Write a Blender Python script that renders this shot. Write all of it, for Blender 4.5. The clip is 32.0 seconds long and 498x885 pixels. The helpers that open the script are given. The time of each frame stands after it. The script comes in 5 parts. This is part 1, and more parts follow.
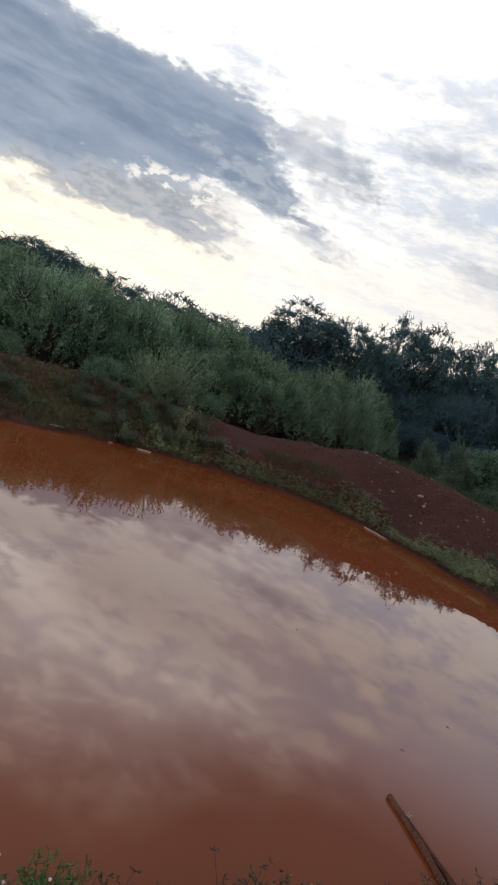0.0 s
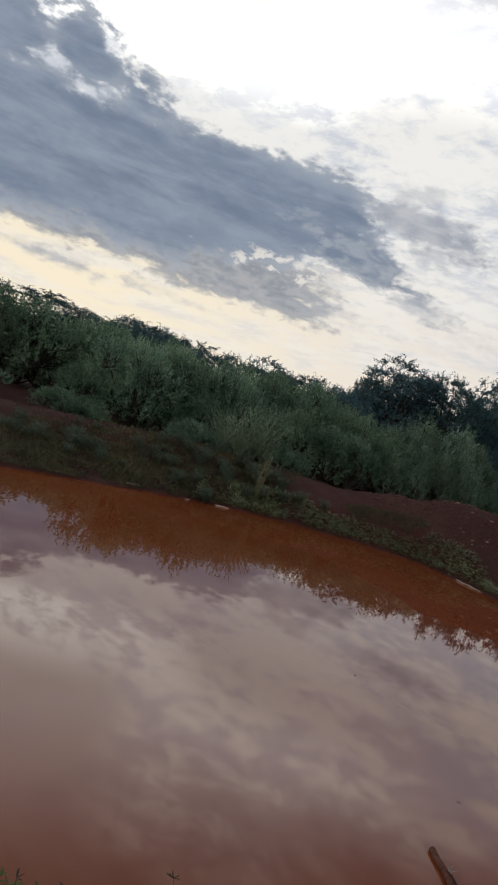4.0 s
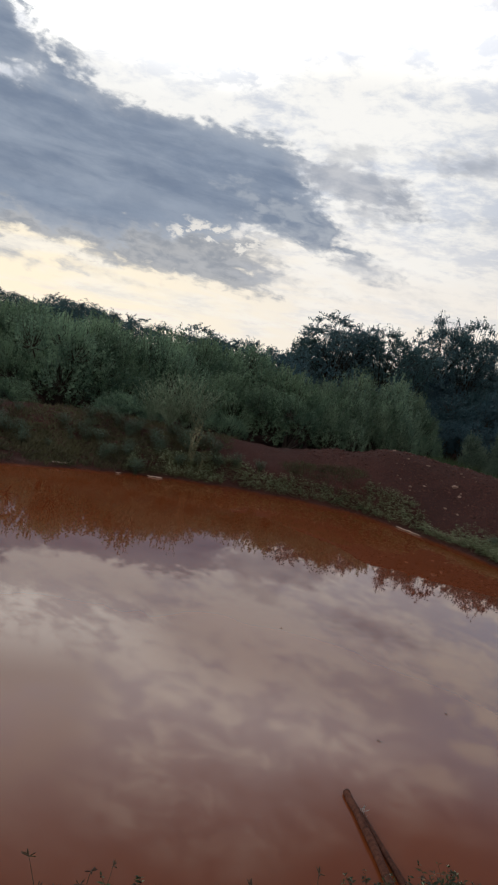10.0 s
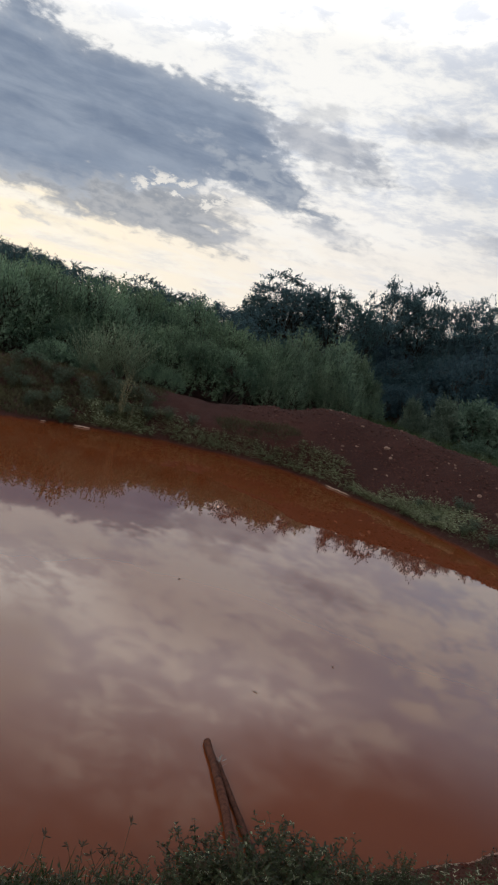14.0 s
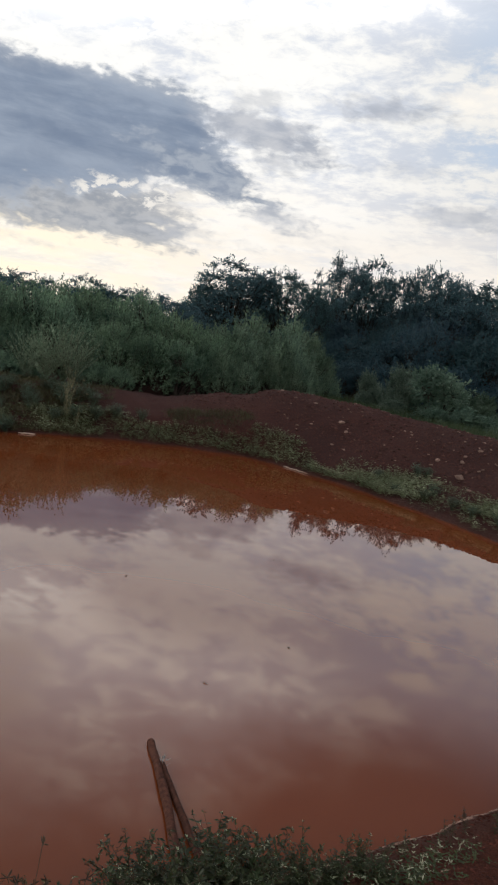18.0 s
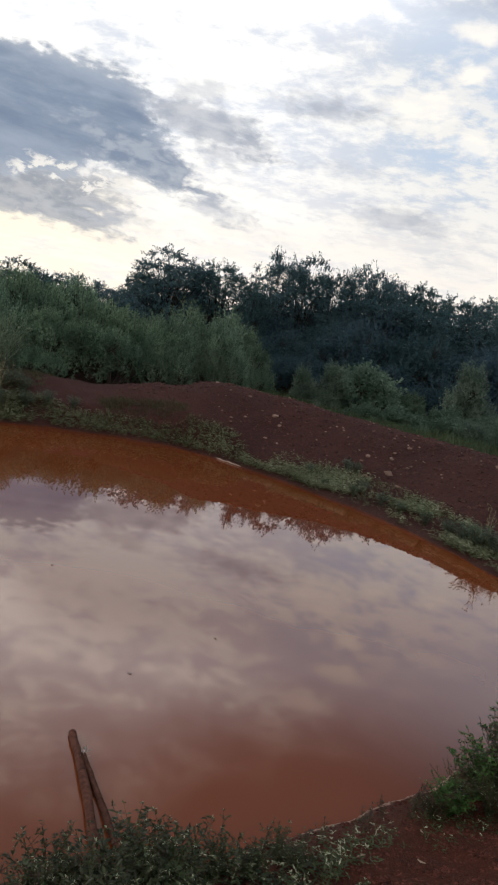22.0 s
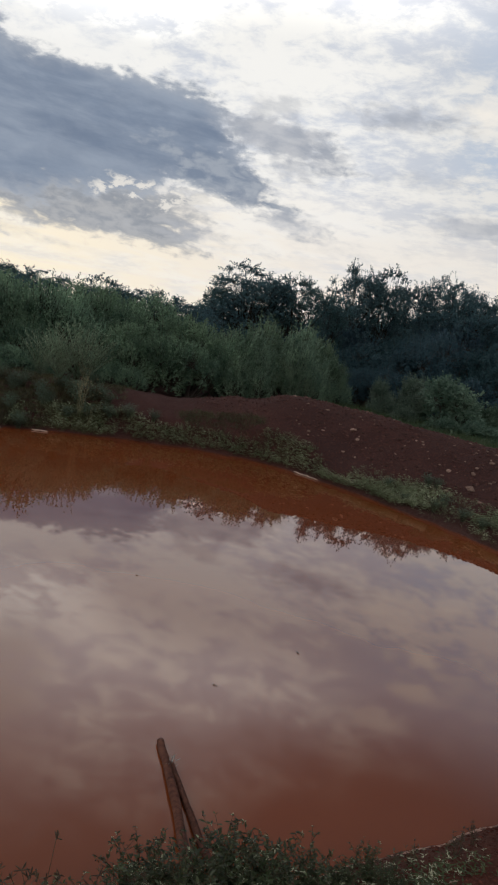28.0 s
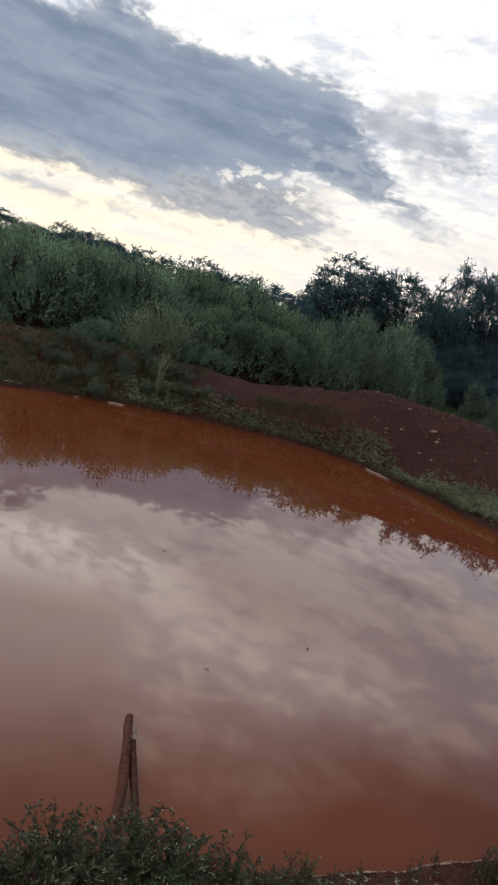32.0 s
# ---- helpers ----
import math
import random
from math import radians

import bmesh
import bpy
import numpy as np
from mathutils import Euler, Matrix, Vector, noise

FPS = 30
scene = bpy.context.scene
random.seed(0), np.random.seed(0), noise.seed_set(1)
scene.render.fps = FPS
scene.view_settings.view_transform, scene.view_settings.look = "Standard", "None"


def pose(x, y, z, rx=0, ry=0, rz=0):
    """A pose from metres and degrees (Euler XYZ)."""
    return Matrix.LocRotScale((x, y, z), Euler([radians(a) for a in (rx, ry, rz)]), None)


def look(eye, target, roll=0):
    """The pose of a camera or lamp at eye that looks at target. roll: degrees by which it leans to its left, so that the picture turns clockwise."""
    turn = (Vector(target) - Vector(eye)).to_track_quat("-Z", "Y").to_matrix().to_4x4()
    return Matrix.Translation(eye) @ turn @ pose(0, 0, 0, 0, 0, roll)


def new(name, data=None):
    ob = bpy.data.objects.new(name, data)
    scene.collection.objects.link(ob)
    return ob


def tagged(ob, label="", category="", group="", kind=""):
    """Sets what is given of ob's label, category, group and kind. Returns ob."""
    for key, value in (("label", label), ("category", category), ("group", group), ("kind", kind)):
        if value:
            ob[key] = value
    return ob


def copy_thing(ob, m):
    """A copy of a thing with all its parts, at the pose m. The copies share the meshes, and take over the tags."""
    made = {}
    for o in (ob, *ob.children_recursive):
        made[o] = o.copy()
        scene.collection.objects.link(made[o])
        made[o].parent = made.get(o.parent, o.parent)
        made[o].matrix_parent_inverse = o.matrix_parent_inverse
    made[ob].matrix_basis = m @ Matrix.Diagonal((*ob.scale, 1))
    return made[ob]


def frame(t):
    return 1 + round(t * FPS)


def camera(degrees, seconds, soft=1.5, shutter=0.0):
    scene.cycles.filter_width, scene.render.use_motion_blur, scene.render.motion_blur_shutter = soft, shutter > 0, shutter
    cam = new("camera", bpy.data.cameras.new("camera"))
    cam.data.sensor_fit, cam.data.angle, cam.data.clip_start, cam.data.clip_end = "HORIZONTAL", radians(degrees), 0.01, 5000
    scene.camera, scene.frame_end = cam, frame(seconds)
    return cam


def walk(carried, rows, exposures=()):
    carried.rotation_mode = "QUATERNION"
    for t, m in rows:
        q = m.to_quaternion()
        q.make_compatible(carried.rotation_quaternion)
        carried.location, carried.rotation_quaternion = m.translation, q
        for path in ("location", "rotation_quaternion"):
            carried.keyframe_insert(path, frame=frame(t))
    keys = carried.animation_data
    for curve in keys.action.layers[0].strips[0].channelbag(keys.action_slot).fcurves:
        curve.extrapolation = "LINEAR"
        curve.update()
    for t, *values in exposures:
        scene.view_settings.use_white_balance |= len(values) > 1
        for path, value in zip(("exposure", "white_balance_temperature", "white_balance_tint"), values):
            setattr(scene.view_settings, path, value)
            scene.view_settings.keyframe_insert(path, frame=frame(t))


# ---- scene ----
# ---- camera and its walk ----
cam = camera(37.49, 32.0, soft=2.05)
# seconds, eye, heading (degrees right of +y), elevation, roll
PATH = [
    (0.0, -1.394, -0.716, 1.884, -0.32, -6.99, 20.88),
    (0.5, -1.354, -0.642, 1.885, -1.06, -8.19, 15.71),
    (1.0, -1.278, -0.661, 1.870, -0.17, -12.83, 13.84),
    (1.5, -1.211, -0.681, 1.865, -4.60, -10.29, 13.17),
    (2.0, -1.182, -0.734, 1.796, -8.61, -6.27, 13.11),
    (2.5, -1.124, -0.705, 1.787, -9.69, -4.23, 15.43),
    (4.5, -0.727, -0.480, 1.753, -10.61, -4.49, 17.24),
    (5.0, -0.649, -0.388, 1.735, -9.07, -5.58, 17.99),
    (5.5, -0.594, -0.245, 1.728, -2.02, -8.91, 18.17),
    (6.0, -0.568, -0.240, 1.721, -3.95, -9.46, 14.64),
    (6.5, -0.547, -0.281, 1.729, -6.01, -10.21, 14.82),
    (7.0, -0.521, -0.304, 1.747, -5.38, -9.79, 13.09),
    (7.5, -0.523, -0.339, 1.757, -6.02, -7.74, 12.16),
    (8.0, -0.518, -0.360, 1.755, -8.71, -7.86, 9.50),
    (8.5, -0.543, -0.366, 1.759, -6.44, -6.68, 12.90),
    (9.0, -0.533, -0.326, 1.741, -6.19, -5.78, 13.34),
    (9.5, -0.504, -0.316, 1.739, -6.79, -5.57, 12.76),
    (10.0, -0.478, -0.299, 1.729, -6.71, -5.69, 12.15),
    (10.5, -0.454, -0.186, 1.710, -6.41, -6.86, 13.94),
    (11.0, -0.403, -0.298, 1.713, -6.86, -7.08, 14.94),
    (11.5, -0.354, -0.259, 1.721, -6.16, -7.18, 14.96),
    (12.0, -0.313, -0.204, 1.724, -3.48, -6.61, 14.51),
    (12.5, -0.294, -0.176, 1.708, -0.19, -7.51, 13.00),
    (13.0, -0.254, -0.139, 1.707, -0.96, -8.89, 12.35),
    (13.5, -0.170, -0.089, 1.713, -2.70, -8.50, 14.38),
    (14.0, -0.108, -0.102, 1.705, -2.82, -7.88, 14.73),
    (14.5, -0.060, -0.080, 1.695, -3.02, -8.68, 13.50),
    (15.0, 0.001, 0.000, 1.694, 2.77, -7.84, 17.56),
    (15.5, 0.057, 0.040, 1.696, 5.26, -7.62, 15.99),
    (17.5, 0.132, 0.082, 1.658, 0.02, -8.05, 7.78),
    (18.0, 0.120, 0.090, 1.654, -0.35, -8.03, 8.88),
    (18.5, 0.130, 0.077, 1.663, -0.38, -7.32, 9.63),
    (19.0, 0.126, 0.077, 1.663, 1.03, -6.49, 9.66),
    (19.5, 0.120, 0.098, 1.665, 2.85, -6.00, 10.29),
    (20.0, 0.119, 0.072, 1.656, 4.19, -6.01, 10.57),
    (20.5, 0.116, 0.076, 1.659, 4.53, -6.44, 11.12),
    (21.0, 0.122, 0.080, 1.654, 4.53, -6.42, 11.14),
    (21.5, 0.131, 0.088, 1.651, 4.66, -6.86, 11.28),
    (22.0, 0.132, 0.096, 1.645, 4.85, -7.70, 11.16),
    (22.5, 0.137, 0.096, 1.648, 5.10, -8.96, 10.78),
    (23.0, 0.147, 0.091, 1.650, 5.90, -8.46, 9.76),
    (23.5, 0.134, 0.095, 1.646, 6.90, -8.27, 9.67),
    (24.0, 0.129, 0.107, 1.642, 7.78, -11.40, 9.37),
    (24.5, 0.142, 0.124, 1.640, 7.86, -11.43, 9.74),
    (25.0, 0.134, 0.113, 1.638, 7.23, -10.01, 9.97),
    (25.5, 0.135, 0.107, 1.642, 6.79, -9.00, 9.97),
    (27.5, 0.088, 0.089, 1.645, 2.28, -8.41, 10.39),
    (28.0, 0.075, 0.079, 1.643, -1.02, -7.79, 10.72),
    (28.5, 0.092, 0.088, 1.654, -3.31, -7.97, 11.84),
    (29.0, 0.152, 0.094, 1.658, -5.44, -6.59, 13.22),
    (29.5, 0.212, 0.142, 1.628, -4.70, -6.43, 14.76),
    (30.0, 0.272, 0.168, 1.620, -3.31, -9.11, 14.18),
    (30.5, 0.321, 0.244, 1.612, 0.03, -8.80, 16.35),
    (31.0, 0.384, 0.285, 1.606, 2.60, -8.34, 16.15),
    (31.5, 0.430, 0.256, 1.604, 2.76, -9.38, 16.34),
    (32.0, 0.475, 0.264, 1.647, -8.79, -10.04, 14.84),
]


def aim(row):
    t, x, y, z, az, el, roll = row
    a, e = radians(az), radians(el)
    eye = Vector((x, y, z))
    way = Vector((math.sin(a) * math.cos(e), math.cos(a) * math.cos(e), math.sin(e)))
    return t, look(eye, eye + way, roll)


walk(cam, [aim(r) for r in PATH], [
    (0.0, 0.12, 6400, 10), (0.6, 0.02, 6400, 10), (1.0, 0.25, 6400, 10), (2.0, -0.3, 6400, 10), (5.0, -0.15, 6400, 10), (6.5, 0.1, 6400, 10),
    (7.0, 0.05, 6400, 10), (8.0, -0.12, 6400, 10), (9.5, -0.16, 6400, 10), (11.0, -0.02, 6400, 10), (12.0, -0.06, 6400, 10), (13.0, 0.03, 6400, 10),
    (14.0, -0.1, 6400, 10), (15.0, 0.15, 6400, 10), (18.0, 0.0, 6400, 10), (19.0, -0.06, 6400, 10), (20.0, -0.02, 6400, 10), (21.0, 0.03, 6400, 10),
    (22.0, 0.1, 6400, 10), (23.0, 0.05, 6550, 10), (23.6, 0.24, 6750, 10), (24.0, 0.55, 7000, 10), (24.5, 0.22, 6850, 10), (24.8, 0.14, 6750, 10),
    (25.0, -0.08, 6600, 10), (28.0, -0.18, 6400, 10), (29.0, -0.18, 6400, 10), (30.0, 0.1, 6400, 10), (30.5, 0.1, 6400, 10), (32.0, 0.05, 6400, 10)])

# ---- sky and sun: a cloudy evening, the sun low behind the trees ----
SUN_AZ, SUN_EL = -62.0, 11.0
GLOW_AZ, GLOW_EL = -20.0, 34.0


class Nodes:
    """Short hand for building a node tree."""

    def __init__(self, tree):
        self.tree = tree
        tree.nodes.clear()

    def add(self, kind, **inputs):
        n = self.tree.nodes.new(kind)
        for key, value in inputs.items():
            self.put(n, key.replace("_", " "), value)
        return n

    def put(self, node, key, value):
        if isinstance(value, bpy.types.NodeSocket):
            self.tree.links.new(value, node.inputs[key])
        else:
            node.inputs[key].default_value = value

    def math(self, op, a, b=0.0, c=0.0, clamp=False):
        n = self.tree.nodes.new("ShaderNodeMath")
        n.operation, n.use_clamp = op, clamp
        for i, v in enumerate((a, b, c)):
            self.put(n, i, v)
        return n.outputs[0]

    def ramp(self, v, lo, hi, to_lo=0.0, to_hi=1.0, smooth=True):
        n = self.tree.nodes.new("ShaderNodeMapRange")
        n.interpolation_type = "SMOOTHSTEP" if smooth else "LINEAR"
        for i, s in enumerate((v, lo, hi, to_lo, to_hi)):
            self.put(n, i, s)
        return n.outputs[0]

    def mix(self, f, a, b):
        n = self.tree.nodes.new("ShaderNodeMix")
        n.data_type = "RGBA"
        self.put(n, 0, f)
        self.put(n, 6, a)
        self.put(n, 7, b)
        return n.outputs[2]

    def noise(self, vec, scale, detail=4.0, rough=0.5, warp=0.0):
        n = self.tree.nodes.new("ShaderNodeTexNoise")
        if vec is not None:
            self.put(n, "Vector", vec)
        self.put(n, "Scale", scale)
        self.put(n, "Detail", detail)
        self.put(n, "Roughness", rough)
        self.put(n, "Distortion", warp)
        return n.outputs[0]

    def join(self, x, y, z):
        n = self.tree.nodes.new("ShaderNodeCombineXYZ")
        for i, v in enumerate((x, y, z)):
            self.put(n, i, v)
        return n.outputs[0]

    def split(self, v):
        n = self.tree.nodes.new("ShaderNodeSeparateXYZ")
        self.put(n, 0, v)
        return n.outputs


def build_sky():
    world = bpy.data.worlds.new("evening_sky")
    scene.world = world
    world.use_nodes = True
    k = Nodes(world.node_tree)
    d = k.add("ShaderNodeTexCoord").outputs["Generated"]
    x, y, z = k.split(d)
    az = k.math("DEGREES", k.math("ARCTAN2", x, y))
    el = k.math("DEGREES", k.math("ARCSINE", z))
    frill = k.noise(k.join(k.math("MULTIPLY", az, 0.16), k.math("MULTIPLY", el, 0.30), 5.0), 2.4, 7.0, 0.6, 0.2)
    wisp = k.noise(k.join(k.math("MULTIPLY", az, 0.07), k.math("MULTIPLY", el, 0.34), 3.0), 2.0, 6.0, 0.52, 0.15)
    # clear sky
    clear = k.tree.nodes.new("ShaderNodeTexSky")
    clear.sky_type, clear.sun_disc = "NISHITA", False
    clear.sun_elevation, clear.sun_rotation = radians(SUN_EL), radians(SUN_AZ)
    blue = k.mix(1.0, (0, 0, 0, 1), clear.outputs[0])
    blue_n = k.tree.nodes.new("ShaderNodeVectorMath")
    blue_n.operation = "SCALE"
    k.put(blue_n, 0, blue)
    k.put(blue_n, "Scale", 0.10)
    blue = k.mix(0.75, blue_n.outputs[0], (0.60, 0.75, 0.95, 1))

    # how far a direction is from the sun's side: 1 at the sunset, 0 behind
    sa, se = radians(GLOW_AZ), radians(GLOW_EL)
    dot = k.tree.nodes.new("ShaderNodeVectorMath")
    dot.operation = "DOT_PRODUCT"
    k.put(dot, 0, d)
    dot.inputs[1].default_value = (math.sin(sa) * math.cos(se), math.cos(sa) * math.cos(se), math.sin(se))
    near_sun = dot.outputs["Value"]

    # thin high cloud: white and grey mottles
    height = k.math("ADD", k.math("MAXIMUM", z, 0.0), 0.22)
    pu, pv = k.math("DIVIDE", x, height), k.math("DIVIDE", y, height)
    along = k.math("SUBTRACT", k.math("MULTIPLY", pu, 0.93), k.math("MULTIPLY", pv, 0.36))
    across = k.math("ADD", k.math("MULTIPLY", pu, 0.36), k.math("MULTIPLY", pv, 0.93))
    flow = k.join(k.math("MULTIPLY", along, 0.82), across, 11.0)
    bank = k.noise(flow, 4.4, 3.0, 0.5, 0.12)
    curd = k.noise(flow, 15.0, 7.0, 0.66, 0.2)
    mottle = k.math("MULTIPLY_ADD", k.math("SUBTRACT", k.math("ADD", k.math("MULTIPLY", bank, 0.45), k.math("MULTIPLY", curd, 0.55)), 0.5), 1.6, 0.5)
    grey = (0.68, 0.71, 0.77, 1)
    white = (0.98, 0.96, 0.915, 1)
    veil = k.mix(k.ramp(mottle, 0.34, 0.62), grey, white)
    dim = k.tree.nodes.new("ShaderNodeVectorMath")
    dim.operation = "SCALE"
    k.put(dim, 0, veil)
    k.put(dim, "Scale", k.ramp(az, 0.0, 16.0, 1.06, 0.88))
    veil = dim.outputs[0]
    gap = k.math("MULTIPLY", k.ramp(az, 6.0, 17.0), k.ramp(el, 9.0, 17.0))
    holes = k.math("MULTIPLY", gap, k.ramp(mottle, 0.62, 0.34))
    sky = k.mix(k.math("MULTIPLY", holes, 0.8), veil, blue)
    # cloud lit from behind round the hidden sun, low on the left, higher up towards the right
    foot = k.ramp(az, -20.0, -2.0, 17.0, 21.0)
    glow = k.math("MULTIPLY", k.ramp(near_sun, 0.74, 0.93), k.ramp(k.math("SUBTRACT", el, foot), 0.0, 6.0))
    lit = k.mix(k.ramp(mottle, 0.38, 0.62), (1.42, 1.42, 1.46, 1), (2.05, 1.96, 1.78, 1))
    sky = k.mix(k.math("MULTIPLY", glow, 0.9), sky, lit)
    sky = k.mix(k.math("MULTIPLY", k.math("MULTIPLY", k.ramp(az, -11.0, -17.0), k.ramp(az, -32.0, -26.0)), k.math("MULTIPLY", k.ramp(el, 16.0, 19.5, 0.0, 0.8), k.ramp(mottle, 0.35, 0.6, 0.45, 1.0))), sky, (1.02, 1.01, 0.98, 1))
    # brightest just above the dark cloud, where the sun is near
    rim = k.math("MULTIPLY", k.ramp(az, -8.0, -19.0), k.math("MULTIPLY", k.ramp(el, 18.5, 20.5), k.ramp(el, 26.0, 21.5)))
    sky = k.mix(k.math("MULTIPLY", rim, k.ramp(mottle, 0.40, 0.60, 0.08, 0.55)), sky, (2.7, 2.65, 2.45, 1))
    # the sheet of cloud ends in a ragged slanting edge, with clear sky above it
    edge = k.math("ADD", k.math("ADD", el, k.math("MAXIMUM", k.math("MULTIPLY", az, 0.5), k.math("MULTIPLY", az, 0.15))), k.math("MULTIPLY", k.math("SUBTRACT", mottle, 0.5), -6.0))
    sky = k.mix(k.ramp(edge, 23.5, 38.0, 0.0, 0.97), sky, k.mix(k.ramp(el, 21.0, 30.5), (0.58, 0.65, 0.76, 1), k.mix(k.ramp(az, -14.0, 12.0), (0.215, 0.205, 0.220, 1), (0.105, 0.110, 0.138, 1))))
    # warm band above the trees
    low = k.ramp(el, 15.0, 4.0)
    cream = k.mix(k.ramp(az, 5.0, -26.0), (0.99, 0.91, 0.81, 1), (1.14, 1.00, 0.76, 1))
    band = k.math("MULTIPLY", low, k.ramp(wisp, 0.62, 0.42, 0.55, 1.0))
    sky = k.mix(band, sky, cream)

    # the long dark cloud: a level slab with towers, a blunt nose and a tongue below it
    roll_ = k.noise(k.join(k.math("MULTIPLY", az, 0.12), k.math("MULTIPLY", el, 0.24), 7.0), 2.0, 7.0, 0.58, 0.25)
    fine = k.noise(k.join(k.math("MULTIPLY", az, 0.17), k.math("MULTIPLY", el, 0.33), 4.0), 4.4, 5.0, 0.54, 0.3)
    band_ = k.noise(k.join(k.math("MULTIPLY", az, 0.065), k.math("MULTIPLY", k.math("MULTIPLY_ADD", az, 0.03, el), 0.30), 2.0), 2.3, 6.0, 0.58, 0.3)
    rag = k.math("ADD", k.math("MULTIPLY", k.math("SUBTRACT", roll_, 0.5), 6.0), k.math("MULTIPLY", k.math("SUBTRACT", fine, 0.5), 3.2))

    def depth(a0, e0, w, h, tilt=0.0):
        """Degrees that a direction lies inside an ellipse, negative outside."""
        u = k.math("DIVIDE", k.math("SUBTRACT", az, a0), w)
        v = k.math("DIVIDE", k.math("SUBTRACT", k.math("SUBTRACT", el, e0), k.math("MULTIPLY", k.math("SUBTRACT", az, a0), tilt)), h)
        r = k.math("SQRT", k.math("ADD", k.math("MULTIPLY", u, u), k.math("MULTIPLY", v, v)))
        return k.math("MULTIPLY", k.math("SUBTRACT", 1.0, r), h)

    # sunlit puffs in the thin cloud on the right
    for a0, e0, w, h, tilt, f in ((12.4, 18.4, 3.0, 1.2, 0.05, 0.7), (16.9, 16.4, 2.0, 0.8, -0.1, 0.7), (21.0, 16.4, 1.6, 0.8, 0.1, 0.6), (15.7, 20.8, 1.2, 0.7, 0.0, 0.8), (16.0, 23.1, 2.4, 0.7, -0.05, 0.7), (12.6, 25.8, 2.0, 0.9, 0.1, 0.5), (22.5, 20.5, 3.0, 0.6, 0.0, 0.4)):
        puff = k.ramp(k.math("ADD", k.math("MULTIPLY", rag, 0.36), depth(a0, e0, w, h, tilt)), -0.3, 0.55)
        sky = k.mix(k.math("MULTIPLY", puff, f), sky, (1.06, 0.99, 0.88, 1))
    top = k.math("MINIMUM", 17.0, k.math("MULTIPLY_ADD", az, -0.62, 11.4))
    floor_ = k.math("MAXIMUM", 7.0, k.math("MULTIPLY_ADD", az, 0.28, 12.6))
    slab = k.math("MINIMUM", k.math("SUBTRACT", top, el), k.math("SUBTRACT", el, floor_))
    slab = k.math("MINIMUM", slab, k.math("MULTIPLY", k.math("SUBTRACT", -4.9, az), 0.7))
    body = slab
    for a0, e0, w, h, tilt in ((-25.6, 17.2, 3.2, 2.0, -0.25), (-30.2, 18.4, 3.4, 2.8, -0.2), (-36.0, 18.0, 5.0, 3.0, 0.0), (-9.0, 14.4, 4.2, 2.0, -0.05)):
        body = k.math("MAXIMUM", body, depth(a0, e0, w, h, tilt))
    inside = k.math("ADD", body, rag)
    mass = k.ramp(inside, -0.35, 0.95)
    thick = k.ramp(k.math("MULTIPLY_ADD", rag, 0.5, body), -0.2, 1.8)
    tone = k.math("ADD", k.math("MULTIPLY", k.ramp(band_, 0.32, 0.68), 0.6), k.math("MULTIPLY", k.ramp(roll_, 0.3, 0.7), 0.4))
    shade = k.mix(tone, (0.165, 0.218, 0.315, 1), (0.320, 0.378, 0.470, 1))
    shade = k.mix(thick, (0.470, 0.505, 0.560, 1), shade)
    # its feathered underside: paler, in streaks, with bright breaks
    hem = k.math("MINIMUM", k.math("SUBTRACT", 9.6, el), k.math("SUBTRACT", el, k.math("MULTIPLY_ADD", az, -0.01, 5.6)))
    hem = k.math("MINIMUM", hem, k.math("MULTIPLY", k.math("SUBTRACT", -8.6, az), 0.45))
    streak = k.math("ADD", k.math("MULTIPLY", k.math("SUBTRACT", band_, 0.5), 5.0), k.math("MULTIPLY", k.math("SUBTRACT", fine, 0.5), 5.0))
    hem = k.ramp(k.math("MULTIPLY_ADD", streak, 0.7, hem), -0.6, 0.8)
    under = k.mix(k.ramp(fine, 0.35, 0.65), (0.300, 0.330, 0.380, 1), (0.460, 0.470, 0.490, 1))
    sky = k.mix(k.math("MULTIPLY", hem, 0.94), sky, under)
    sky = k.mix(k.math("MULTIPLY", mass, 0.96), sky, shade)
    tongue = k.ramp(k.math("MULTIPLY_ADD", rag, 0.55, k.math("MAXIMUM", depth(-6.6, 11.4, 5.4, 1.3, -0.25), depth(-3.2, 10.2, 2.6, 0.6, -0.16))), -0.35, 0.45)
    sky = k.mix(k.math("MULTIPLY", tongue, 0.92), sky, k.mix(k.ramp(fine, 0.35, 0.65), (0.225, 0.275, 0.365, 1), (0.40, 0.44, 0.50, 1)))
    torn = k.math("MULTIPLY", k.ramp(k.math("MULTIPLY_ADD", rag, 0.5, depth(-11.3, 9.2, 4.2, 0.75, 0.07)), -0.2, 0.5), k.ramp(fine, 0.50, 0.60))
    sky = k.mix(k.math("MULTIPLY", torn, 0.85), sky, (0.95, 0.90, 0.82, 1))
    ash = k.mix(k.ramp(frill, 0.35, 0.65), (0.40, 0.43, 0.49, 1), (0.58, 0.59, 0.62, 1))
